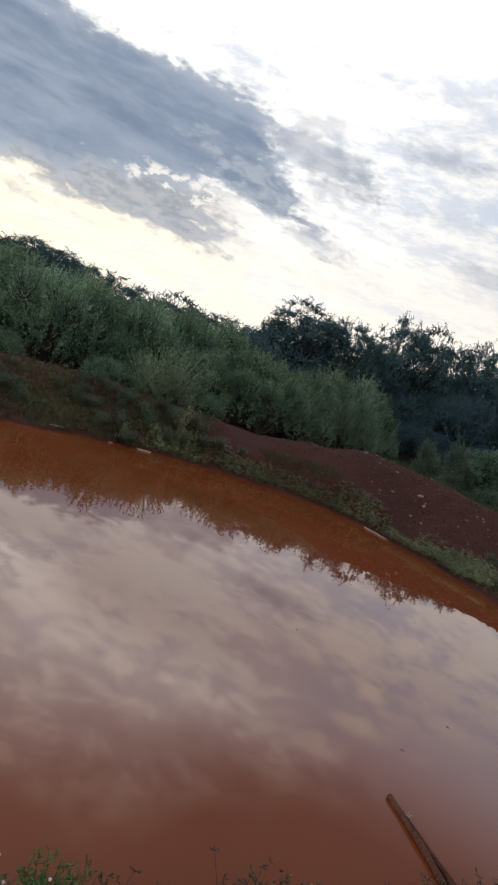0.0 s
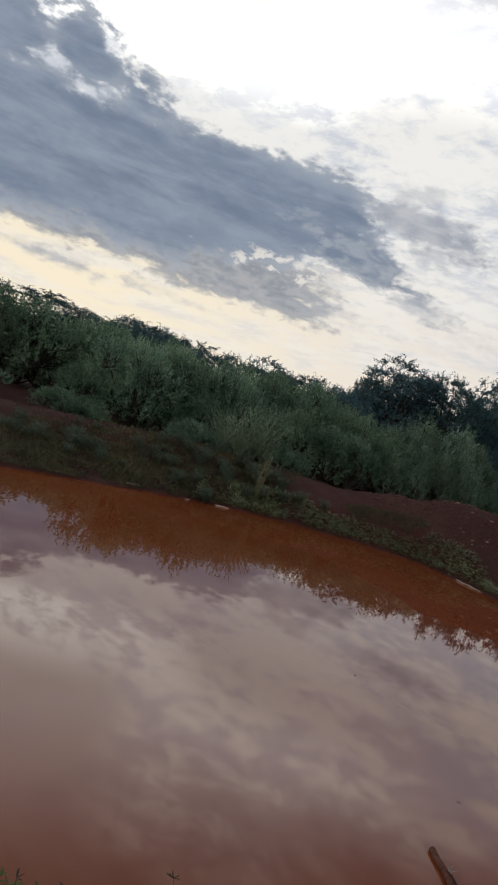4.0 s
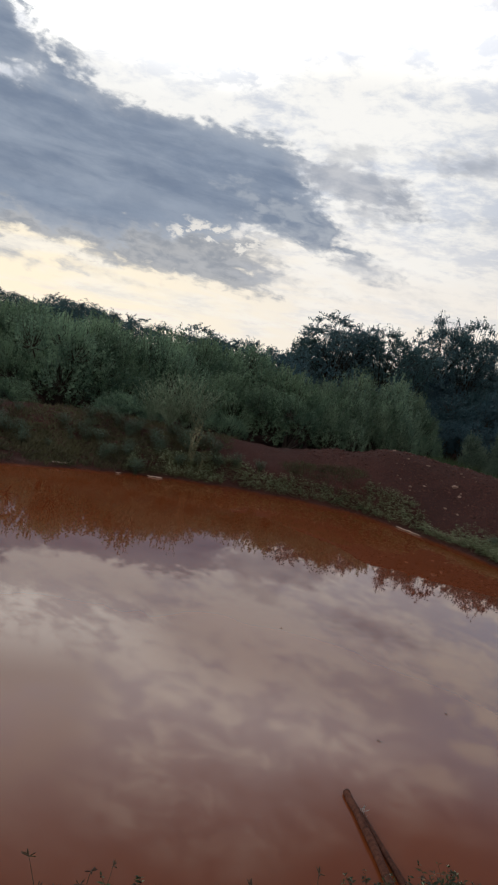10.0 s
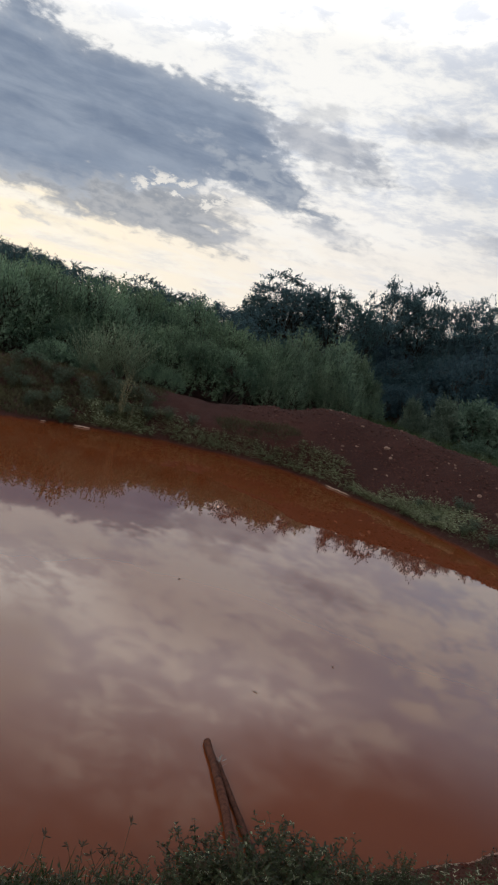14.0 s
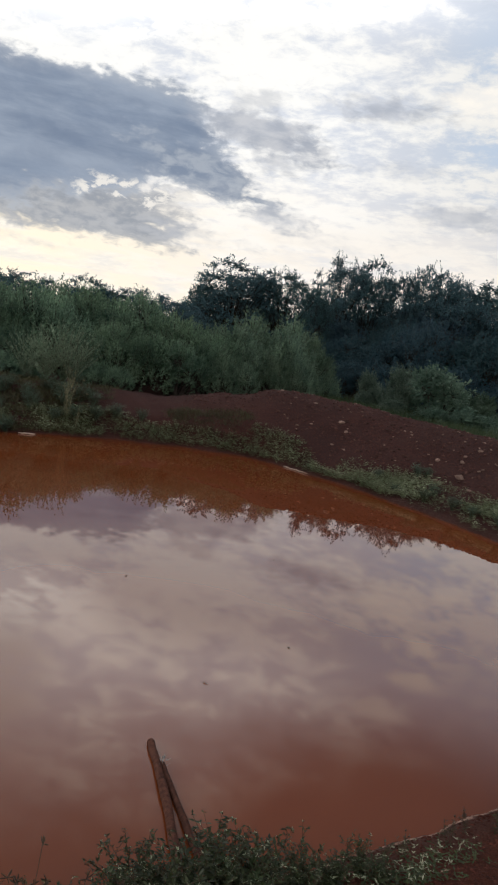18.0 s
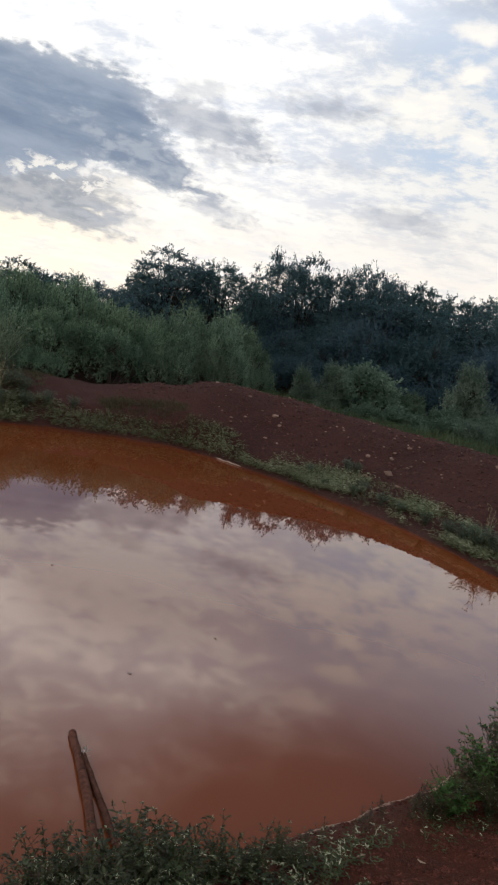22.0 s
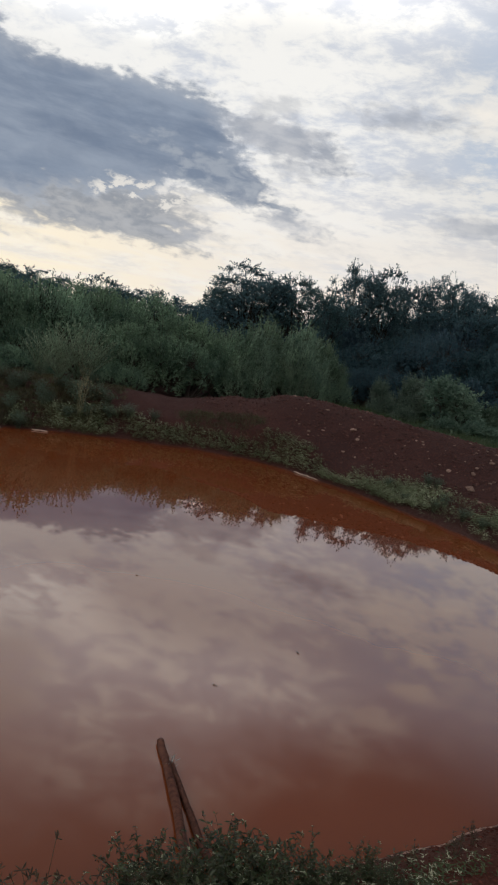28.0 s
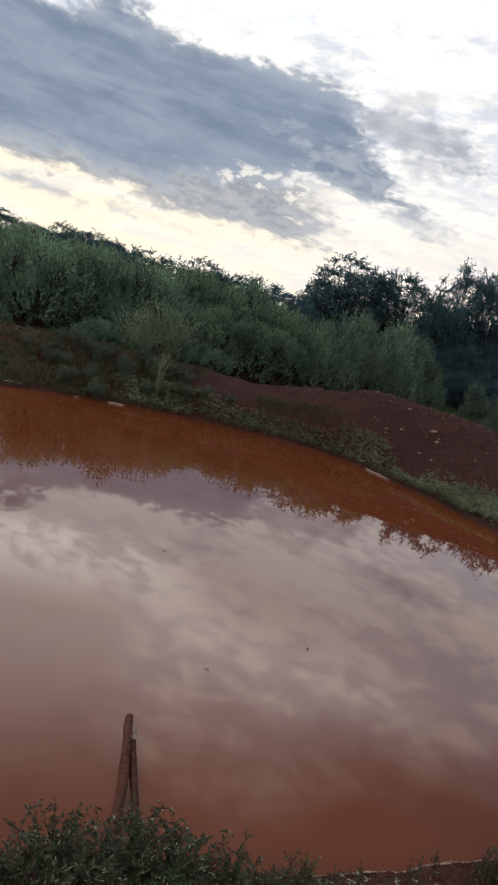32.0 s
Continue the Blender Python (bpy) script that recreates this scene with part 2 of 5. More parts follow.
    # smaller grey clouds that trail off it to the right and hang below it
    for a0, e0, w, h, tilt, dark in ((-3.2, 14.7, 4.6, 1.1, -0.05, 0.75), (0.8, 14.2, 2.6, 0.6, -0.06, 0.75), (-1.6, 12.9, 3.2, 0.6, 0.02, 0.6), (-4.0, 16.6, 3.0, 0.7, 0.0, 0.4), (6.2, 17.2, 2.8, 0.6, 0.0, 0.4),
                                     (-0.6, 9.0, 2.0, 0.5, -0.1, 0.7), (-28.0, 4.6, 4.0, 0.4, -0.08, 0.6), (-20.0, 4.6, 2.4, 0.25, -0.06, 0.4), (-8.0, 7.0, 3.0, 0.4, -0.05, 0.45), (5.0, 17.6, 4.0, 0.7, 0.03, 0.4),
                                     (12.6, 10.75, 3.6, 0.55, -0.02, 0.6), (9.0, 13.6, 4.0, 0.6, 0.0, 0.25), (3.4, 8.0, 2.4, 0.3, -0.02, 0.25)):
        blot = k.ramp(k.math("ADD", depth(a0, e0, w, h * 1.3, tilt), k.math("MULTIPLY", streak, 0.42)), -0.4, 0.7)
        sky = k.mix(k.math("MULTIPLY", blot, min(0.9, dark * 1.25)), sky, ash)

    # unseen, evenly bright cloud added high behind the viewer to light the fronts
    rear_fill = k.math("MULTIPLY", k.ramp(y, 0.15, -0.45), k.ramp(el, 4.0, 14.0))
    sky = k.mix(rear_fill, sky, k.mix(k.ramp(mottle, 0.38, 0.62), (0.80, 0.79, 0.77, 1), (1.08, 1.04, 0.98, 1)))
    dull = k.ramp(el, 35.0, 65.0, 1.0, 0.75)
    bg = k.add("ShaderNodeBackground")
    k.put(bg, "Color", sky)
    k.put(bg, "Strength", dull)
    out = k.add("ShaderNodeOutputWorld")
    k.tree.links.new(bg.outputs[0], out.inputs[0])


build_sky()
sun = new("sun", bpy.data.lights.new("sun", "SUN"))
sun.data.energy, sun.data.angle, sun.data.color = 0.5, radians(25), (1.0, 0.86, 0.68)
sun.matrix_world = look((0, 0, 50), (-math.sin(radians(SUN_AZ)) * 10, -math.cos(radians(SUN_AZ)) * 10, 50 - 10 * math.tan(radians(SUN_EL))))


# ---- materials ----
def material(name):
    m = bpy.data.materials.new(name)
    m.use_nodes = True
    return m, Nodes(m.node_tree)


def finish(k, shader):
    out = k.add("ShaderNodeOutputMaterial")
    k.tree.links.new(shader, out.inputs[0])


def bump(k, height, strength, distance=0.02):
    b = k.add("ShaderNodeBump")
    k.put(b, "Height", height)
    k.put(b, "Strength", strength)
    k.put(b, "Distance", distance)
    return b.outputs[0]


def leaf_material(name, dark, light, through_=0.3, rough=0.5, contrast=1.6, clump=0.4):
    m, k = material(name)
    geo = k.add("ShaderNodeNewGeometry")
    pos = k.add("ShaderNodeTexCoord").outputs["Object"]
    rnd = geo.outputs["Random Per Island"]
    patch = k.noise(pos, 1.4, 3.0)
    f = k.math("ADD", k.math("MULTIPLY", k.math("POWER", rnd, contrast), 1.0 - clump), k.math("MULTIPLY", k.ramp(patch, 0.32, 0.68), clump))
    col = k.mix(f, (*dark, 1), (*light, 1))
    obj = k.add("ShaderNodeObjectInfo").outputs["Random"]
    hsv = k.add("ShaderNodeHueSaturation")
    k.put(hsv, "Hue", k.ramp(obj, 0, 1, 0.488, 0.522, False))
    k.put(hsv, "Value", k.ramp(obj, 0, 1, 0.8, 1.2, False))
    k.put(hsv, "Color", col)
    p = k.add("ShaderNodeBsdfPrincipled")
    k.put(p, "Base Color", hsv.outputs[0])
    k.put(p, "Roughness", rough)
    k.put(p, "Specular IOR Level", 0.35)
    t = k.add("ShaderNodeBsdfTranslucent")
    k.put(t, "Color", hsv.outputs[0])
    mx = k.add("ShaderNodeMixShader")
    k.put(mx, 0, through_)
    k.tree.links.new(p.outputs[0], mx.inputs[1])
    k.tree.links.new(t.outputs[0], mx.inputs[2])
    finish(k, mx.outputs[0])
    return m


def plain_material(name, a, b, scale, rough, relief=0.3, spec=0.3, stretch=(1, 1, 1), distance=0.01, islands=False):
    m, k = material(name)
    pos = k.add("ShaderNodeTexCoord").outputs["Object"]
    mp = k.add("ShaderNodeMapping")
    k.put(mp, "Vector", pos)
    mp.inputs["Scale"].default_value = stretch
    n = k.noise(mp.outputs[0], scale, 6.0, 0.6)
    n2 = k.noise(mp.outputs[0], scale * 7.3, 4.0, 0.6)
    f = k.math("ADD", k.math("MULTIPLY", k.ramp(n, 0.3, 0.7), 0.7), k.math("MULTIPLY", n2, 0.3))
    obj = k.add("ShaderNodeObjectInfo").outputs["Random"]
    hsv = k.add("ShaderNodeHueSaturation")
    k.put(hsv, "Value", k.ramp(k.add("ShaderNodeNewGeometry").outputs["Random Per Island"], 0, 1, 0.6, 1.4, False) if islands else k.ramp(obj, 0, 1, 0.75, 1.25, False))
    k.put(hsv, "Color", k.mix(f, (*a, 1), (*b, 1)))
    p = k.add("ShaderNodeBsdfPrincipled")
    k.put(p, "Base Color", hsv.outputs[0])
    k.put(p, "Roughness", rough)
    k.put(p, "Specular IOR Level", spec)
    k.put(p, "Normal", bump(k, k.math("ADD", n, k.math("MULTIPLY", n2, 0.4)), relief, distance))
    finish(k, p.outputs[0])
    return m


def soil_material():
    m, k = material("red_soil")
    pos = k.add("ShaderNodeTexCoord").outputs["Object"]
    big = k.noise(pos, 0.9, 5.0, 0.6)
    mid = k.noise(pos, 7.0, 6.0, 0.65)
    grit = k.math("ADD", k.math("MULTIPLY", k.noise(pos, 42.0, 5.0, 0.7), 0.55), k.math("MULTIPLY", k.noise(pos, 150.0, 3.0, 0.6), 0.45))
    cell = k.add("ShaderNodeTexVoronoi")
    k.put(cell, "Vector", pos)
    k.put(cell, "Scale", 90.0)
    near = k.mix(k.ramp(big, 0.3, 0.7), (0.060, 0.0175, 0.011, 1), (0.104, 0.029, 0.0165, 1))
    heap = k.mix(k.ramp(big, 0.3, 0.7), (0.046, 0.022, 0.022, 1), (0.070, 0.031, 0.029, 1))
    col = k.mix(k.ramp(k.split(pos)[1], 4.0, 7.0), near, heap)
    col = k.mix(k.math("MULTIPLY", k.ramp(mid, 0.42, 0.72), 0.4), col, (0.044, 0.018, 0.016, 1))
    col = k.mix(k.math("MULTIPLY", k.ramp(grit, 0.50, 0.66), 0.6), col, (0.210, 0.070, 0.042, 1))
    wet = k.ramp(k.split(pos)[2], 0.09, 0.015)
    col = k.mix(k.math("MULTIPLY", wet, 0.5), col, (0.070, 0.024, 0.016, 1))
    p = k.add("ShaderNodeBsdfPrincipled")
    k.put(p, "Base Color", col)
    k.put(p, "Roughness", k.ramp(wet, 0, 1, 0.95, 0.55))
    k.put(p, "Specular IOR Level", 0.2)
    h = k.math("ADD", k.math("MULTIPLY", mid, 1.2), k.math("ADD", k.math("MULTIPLY", grit, 0.8), k.math("MULTIPLY", cell.outputs["Distance"], -0.12)))
    k.put(p, "Normal", bump(k, h, 1.0, 0.04))
    finish(k, p.outputs[0])
    return m


def water_material():
    m, k = material("muddy_water")
    pos = k.add("ShaderNodeTexCoord").outputs["Object"]
    silt = k.noise(pos, 0.45, 4.0, 0.55, 0.4)
    col = k.mix(k.ramp(silt, 0.3, 0.7), (0.174, 0.0435, 0.0125, 1), (0.208, 0.054, 0.017, 1))
    p = k.add("ShaderNodeBsdfPrincipled")
    k.put(p, "Base Color", col)
    k.put(p, "Roughness", 0.003)
    k.put(p, "IOR", 1.68)
    k.put(p, "Specular IOR Level", 0.5)
    k.put(p, "Normal", bump(k, k.noise(pos, 3.0, 2.0), 0.002, 0.02))
    finish(k, p.outputs[0])
    return m


SOIL, WATER = soil_material(), water_material()
HEDGE = leaf_material("hedge_leaves", (0.050, 0.106, 0.078), (0.284, 0.431, 0.277), 0.48, 0.5, 1.6, 0.65)
WILLOW = leaf_material("pale_bush_leaves", (0.049, 0.100, 0.071), (0.240, 0.340, 0.226), 0.48, 0.5, 1.6, 0.65)
# blue in this leaf colour stands in for distance haze
HAZED_TREE = leaf_material("hazed_tree_leaves", (0.050, 0.117, 0.139), (0.095, 0.184, 0.204), 0.45, 0.6, 1.6, 0.6)
# tree leaf colour darkened for shade below the crowns, with haze blue
SHADED_THICKET = leaf_material("shaded_thicket_leaves", (0.033, 0.082, 0.104), (0.058, 0.118, 0.140), 0.44, 0.6, 1.6, 0.6)
SHRUB = leaf_material("shrub_leaves", (0.060, 0.115, 0.083), (0.203, 0.294, 0.207), 0.42, 0.5, 1.6, 0.5)
HERB = leaf_material("grey_green_leaves", (0.119, 0.204, 0.131), (0.485, 0.594, 0.429), 0.42, 0.5, 1.4, 0.5)
SAGE = leaf_material("grey_shrub_leaves", (0.062, 0.108, 0.084), (0.270, 0.345, 0.265), 0.42, 0.5, 1.6, 0.5)
WEED = leaf_material("weed_leaves", (0.009, 0.018, 0.006), (0.100, 0.124, 0.050), 0.20, 0.45, 1.8)
TIP = leaf_material("pale_weed_tips", (0.150, 0.190, 0.095), (0.600, 0.620, 0.450), 0.25, 0.5, 1.3)
RUSTY = leaf_material("rusty_weed_leaves", (0.030, 0.022, 0.012), (0.125, 0.082, 0.050), 0.2, 0.5, 1.5)
LEAFY = leaf_material("broad_weed_leaves", (0.024, 0.062, 0.013), (0.113, 0.224, 0.047), 0.25, 0.45)
NEARGRASS = leaf_material("dark_grass_blades", (0.022, 0.042, 0.014), (0.070, 0.100, 0.036), 0.25)
FARWEED = leaf_material("shore_weed_leaves", (0.120, 0.165, 0.078), (0.400, 0.450, 0.270), 0.36, 0.5)
GRASS = leaf_material("grass_blades", (0.028, 0.054, 0.022), (0.095, 0.130, 0.062), 0.30)
SCRUB = leaf_material("brownish_scrub_blades", (0.043, 0.038, 0.023), (0.115, 0.106, 0.055), 0.25)
STRAW = leaf_material("dry_seed_heads", (0.045, 0.026, 0.018), (0.130, 0.085, 0.050), 0.15, 0.7)
PALE = leaf_material("pale_seed_stalk", (0.200, 0.185, 0.115), (0.360, 0.335, 0.220), 0.3, 0.7)
BARK = plain_material("grey_brown_bark", (0.022, 0.018, 0.016), (0.055, 0.045, 0.038), 9.0, 0.9, 0.6, 0.2, (1, 1, 0.25))
STEM = plain_material("green_brown_stem", (0.045, 0.042, 0.020), (0.085, 0.058, 0.034), 30.0, 0.7)
POLE = plain_material("weathered_pole_wood", (0.038, 0.014, 0.011), (0.128, 0.054, 0.037), 14.0, 0.75, 0.5, 0.12, (4, 4, 0.6), 0.004)
CUT = plain_material("dark_cut_wood", (0.035, 0.022, 0.018), (0.090, 0.055, 0.040), 40.0, 0.9)
TAPE = plain_material("frayed_pale_fibre", (0.20, 0.18, 0.17), (0.38, 0.36, 0.34), 60.0, 0.8)
STONE = plain_material("pinkish_stone", (0.160, 0.092, 0.075), (0.340, 0.235, 0.195), 14.0, 0.9, 0.6)
FARCLOD = plain_material("purple_brown_clod", (0.034, 0.016, 0.015), (0.120, 0.056, 0.048), 25.0, 0.95, 0.6, islands=True)
CLOD = plain_material("red_soil_clod", (0.020, 0.007, 0.006), (0.150, 0.045, 0.030), 25.0, 0.95, 0.6, islands=True)
FOAM = plain_material("pale_dried_scum", (0.300, 0.210, 0.170), (0.540, 0.450, 0.390), 40.0, 0.85, 0.5)
CRUST = plain_material("pale_mud_crust", (0.237, 0.125, 0.094), (0.516, 0.348, 0.282), 70.0, 0.9, 0.9)
LITTER = plain_material("pale_dry_leaf", (0.200, 0.140, 0.100), (0.420, 0.330, 0.250), 50.0, 0.8)
DEAD = plain_material("brown_dead_leaf", (0.080, 0.050, 0.030), (0.180, 0.120, 0.070), 60.0, 0.8)
FLOWER = plain_material("pink_flower", (0.480, 0.300, 0.350), (0.680, 0.520, 0.560), 80.0, 0.8)


# ---- mesh helpers ----
def mesh_of(name, verts, faces, mat, smooth=False):
    """A mesh from arrays: verts (n, 3), faces (m, 3 or 4) or a list of such arrays."""
    me = bpy.data.meshes.new(name)
    if isinstance(faces, np.ndarray):
        faces = [faces]
    faces = [f for f in faces if len(f)]
    me.vertices.add(len(verts))
    me.vertices.foreach_set("co", np.asarray(verts, np.float32).ravel())
    loops = np.concatenate([f.ravel() for f in faces]).astype(np.int32)
    totals = np.concatenate([np.full(len(f), f.shape[1]) for f in faces]).astype(np.int32)
    starts = np.concatenate([[0], np.cumsum(totals)[:-1]]).astype(np.int32)
    me.loops.add(len(loops))
    me.loops.foreach_set("vertex_index", loops)
    me.polygons.add(len(totals))
    me.polygons.foreach_set("loop_start", starts)
    me.polygons.foreach_set("loop_total", totals)
    if smooth:
        me.polygons.foreach_set("use_smooth", np.ones(len(totals), bool))
    me.update(calc_edges=True)
    me.validate()
    me.materials.append(mat)
    return me


def part(name, me, parent, label=""):
    ob = new(name, me)
    ob.parent = parent
    return tagged(ob, label)


def thing(name, label, category, group="", m=None):
    ob = new(name)
    ob.empty_display_size = 0.1
    if m is not None:
        ob.matrix_world = m
    return tagged(ob, label, category, group)


def unit(v):
    return v / np.maximum(np.linalg.norm(v, axis=-1, keepdims=True), 1e-9)


def leaves(p, d, side, length, width, sag=0.0):
    """Folded pointed leaves: five points and two quads each."""
    n = len(p)
    up = unit(np.cross(side, d))
    length, width = np.broadcast_to(length, n)[:, None], np.broadcast_to(width, n)[:, None]
    mid = p + d * length * 0.42 - up * width * 0.18
    tip = p + d * length - np.array([0, 0, 1.0]) * length * sag
    a = p + d * length * 0.42 + side * width * 0.5
    b = p + d * length * 0.42 - side * width * 0.5
    v = np.stack([p, a, tip, mid, b], 1).reshape(-1, 3)
    i = np.arange(n)[:, None] * 5
    return v, np.concatenate([i + [0, 3, 2, 1], i + [0, 4, 2, 3]])


def blades(p, d, side, length, width):
    """Flat pointed blades: four points and one quad each."""
    n = len(p)
    length, width = np.broadcast_to(length, n)[:, None], np.broadcast_to(width, n)[:, None]
    v = np.stack([p, p + d * length * 0.4 + side * width * 0.5, p + d * length, p + d * length * 0.4 - side * width * 0.5], 1).reshape(-1, 3)
    return v, np.arange(n)[:, None] * 4 + np.arange(4)


def tubes(paths, radii, sides=5):
    """Tapered tubes along paths (k, m, 3), with radii (k, m)."""
    paths, radii = np.asarray(paths, float), np.asarray(radii, float)
    k, m, _ = paths.shape
    t = unit(np.gradient(paths, axis=1))
    ref = np.where(np.abs(t[..., 2:3]) > 0.9, np.array([1.0, 0, 0]), np.array([0, 0, 1.0]))
    u = unit(np.cross(t, ref))
    w = np.cross(t, u)
    ang = np.arange(sides) * 2 * np.pi / sides
    ring = u[:, :, None] * np.cos(ang)[:, None] + w[:, :, None] * np.sin(ang)[:, None]
    v = (paths[:, :, None] + ring * radii[:, :, None, None]).reshape(-1, 3)
    i = np.arange(k)[:, None, None] * m * sides + np.arange(m - 1)[None, :, None] * sides
    s = np.arange(sides)
    f = np.stack(np.broadcast_arrays(i + s, i + (s + 1) % sides, i + sides + (s + 1) % sides, i + sides + s), -1).reshape(-1, 4)
    return v, f


def merge(*pieces):
    vs, fs, base = [], [], 0
    for v, f in pieces:
        vs.append(v)
        fs.append(f + base)
        base += len(v)
    return np.concatenate(vs), fs


def scatter_dirs(rng, n):
    return unit(rng.normal(size=(n, 3)))


# ---- ground and pond ----
SHORE = [(-13, 1.0), (-9, -0.4), (-5, 0.2), (-3, 0.75), (-1.9, 1.25), (-0.75, 1.68), (0.02, 2.04), (0.53, 2.27), (0.76, 2.42), (1.0, 2.55),
         (1.15, 2.69), (1.34, 2.80), (2.0, 3.34), (2.7, 4.2), (3.08, 5.2), (3.16, 6.18), (2.92, 7.04), (2.6, 7.6), (2.14, 8.35), (1.42, 9.2), (0.68, 9.93),
         (0.05, 10.28), (-0.85, 10.33), (-1.84, 10.05), (-2.84, 9.48), (-3.86, 8.5), (-4.3, 7.95), (-5.1, 7.13), (-7.2, 5.6), (-10, 4.2), (-13, 3.4)]
RIDGE = [(-9, 8.3, 0.40), (-6.2, 9.6, 0.45), (-4.4, 10.6, 0.55), (-2.4, 11.2, 0.56), (-1.3, 11.5, 0.56), (-0.3, 11.6, 0.74), (0.5, 11.6, 0.93),
         (1.6, 11.35, 0.90), (2.4, 11.0, 0.83), (3.1, 10.5, 0.80), (3.7, 9.9, 0.80), (4.15, 9.1, 0.80), (4.7, 8.1, 0.76), (5.6, 6.6, 0.6)]


def smooth(e0, e1, v):
    t = np.clip((v - e0) / (e1 - e0), 0, 1)
    return t * t * (3 - 2 * t)


def shore_distance(x, y):
    """Metres from the water's edge, negative in the pond."""
    x, y = np.asarray(x, float), np.asarray(y, float)
    best, inside = np.full(x.shape, 1e9), np.zeros(x.shape, bool)
    pts = SHORE + SHORE[:1]
    for (ax, ay), (bx, by) in zip(pts, pts[1:]):
        dx, dy = bx - ax, by - ay
        t = np.clip(((x - ax) * dx + (y - ay) * dy) / (dx * dx + dy * dy), 0, 1)
        best = np.minimum(best, np.hypot(x - ax - t * dx, y - ay - t * dy))
        cross = (ay > y) != (by > y)
        if dy:
            inside ^= cross & (x < ax + (y - ay) * dx / dy)
    return np.where(inside, -best, best)


def wobble(x, y, s, seed=0.0):
    return (np.sin(x * s + 1.3 * np.sin(y * s * 0.7 + seed)) + np.sin(y * s * 1.3 + 1.7 * np.sin(x * s * 0.6 + seed * 2.1)) + np.sin((x + y) * s * 1.9 + seed)) / 3


def ground_z(x, y):
    x, y = np.asarray(x, float), np.asarray(y, float)
    sd = shore_distance(x, y) + (0.008 + 0.042 * smooth(3.0, 5.0, y)) * wobble(x, y, 3.1, 0.4) + (0.012 + 0.013 * smooth(3.0, 5.0, y)) * wobble(x, y, 9.0, 1.4)
    base = np.where(sd > 0, 0.035 * smooth(0, 0.05, sd) + 0.09 * smooth(0, 0.5, sd) + 0.19 * smooth(0.2, 1.8, sd), np.maximum(sd * 0.5, -0.6))
    h = np.zeros(x.shape)
    for (ax, ay, ah), (bx, by, bh) in zip(RIDGE, RIDGE[1:]):
        dx, dy = bx - ax, by - ay
        t = np.clip(((x - ax) * dx + (y - ay) * dy) / (dx * dx + dy * dy), 0, 1)
        r = np.hypot(x - ax - t * dx, y - ay - t * dy)
        h = np.maximum(h, (ah + (bh - ah) * t) * np.exp(-((r / 1.3) ** 2)))
    far = smooth(0.0, 0.35, sd) * np.clip(h - base, 0, None)
    rough = smooth(0, 0.4, sd) * (0.018 * wobble(x, y, 5.0, 2.0) + 0.010 * wobble(x, y, 13.0, 0.7) + 0.006 * wobble(x, y, 29.0, 3.3))
    swell = smooth(20, 120, np.hypot(x, y)) * 1.2 * wobble(x, y, 0.02)
    return base + far + rough + swell


def spread(lo, hi, step, reach, growth=1.22):
    mid = np.arange(lo, hi + step / 2, step)
    out, s = [], step
    while not out or out[-1] < reach:
        s *= growth
        out.append((out[-1] if out else 0) + s)
    out = np.array(out)
    return np.concatenate([lo - out[::-1], mid, hi + out])


def build_ground():
    xs, ys = spread(-6.5, 6.0, 0.06, 1500), spread(0.2, 12.6, 0.06, 1500)
    gx, gy = np.meshgrid(xs, ys)
    v = np.stack([gx, gy, ground_z(gx, gy)], -1).reshape(-1, 3)
    w, h = len(xs), len(ys)
    i = (np.arange(h - 1)[:, None] * w + np.arange(w - 1)).ravel()[:, None]
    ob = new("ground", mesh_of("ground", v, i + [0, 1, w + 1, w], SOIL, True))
    tagged(ob, "bare red laterite soil banks with a low mound round a pond", "ground", kind="structure")
    # water: a flat sheet that fills the basin and ends under the banks
    c = np.array(SHORE)
    mid = c.mean(0)
    c = mid + (c - mid) * 1.06
    v = np.concatenate([np.c_[c, np.zeros(len(c))], [[*mid, 0]]])
    n = len(c)
    f = np.array([[a, (a + 1) % n, n] for a in range(n)])
    ob = new("water", mesh_of("water", v, f, WATER))
    tagged(ob, "still muddy orange-red pond water mirroring the sky", "water", kind="structure")


build_ground()


def gz(x, y):
    return float(ground_z(np.array([x]), np.array([y]))[0])


# ---- bushes and trees ----
def crown_shape(rng, n_lobes, width, height, flat, base, lobe):
    """Lobes of a crown: centres and radii in a dome of that size."""
    a = rng.uniform(0, 2 * np.pi, n_lobes)
    r = np.sqrt(rng.uniform(0.02, 1, n_lobes)) * width * 0.7
    top = base + (height - base) * np.sqrt(np.clip(1 - (r / width) ** 2, 0, 1))
    size = rng.uniform(*lobe, n_lobes) * width
    z = base + (top - base - size * flat) * rng.uniform(0.35, 1.0, n_lobes)
    return np.c_[r * np.cos(a), r * np.sin(a), np.maximum(z, size * flat * 0.5)], size


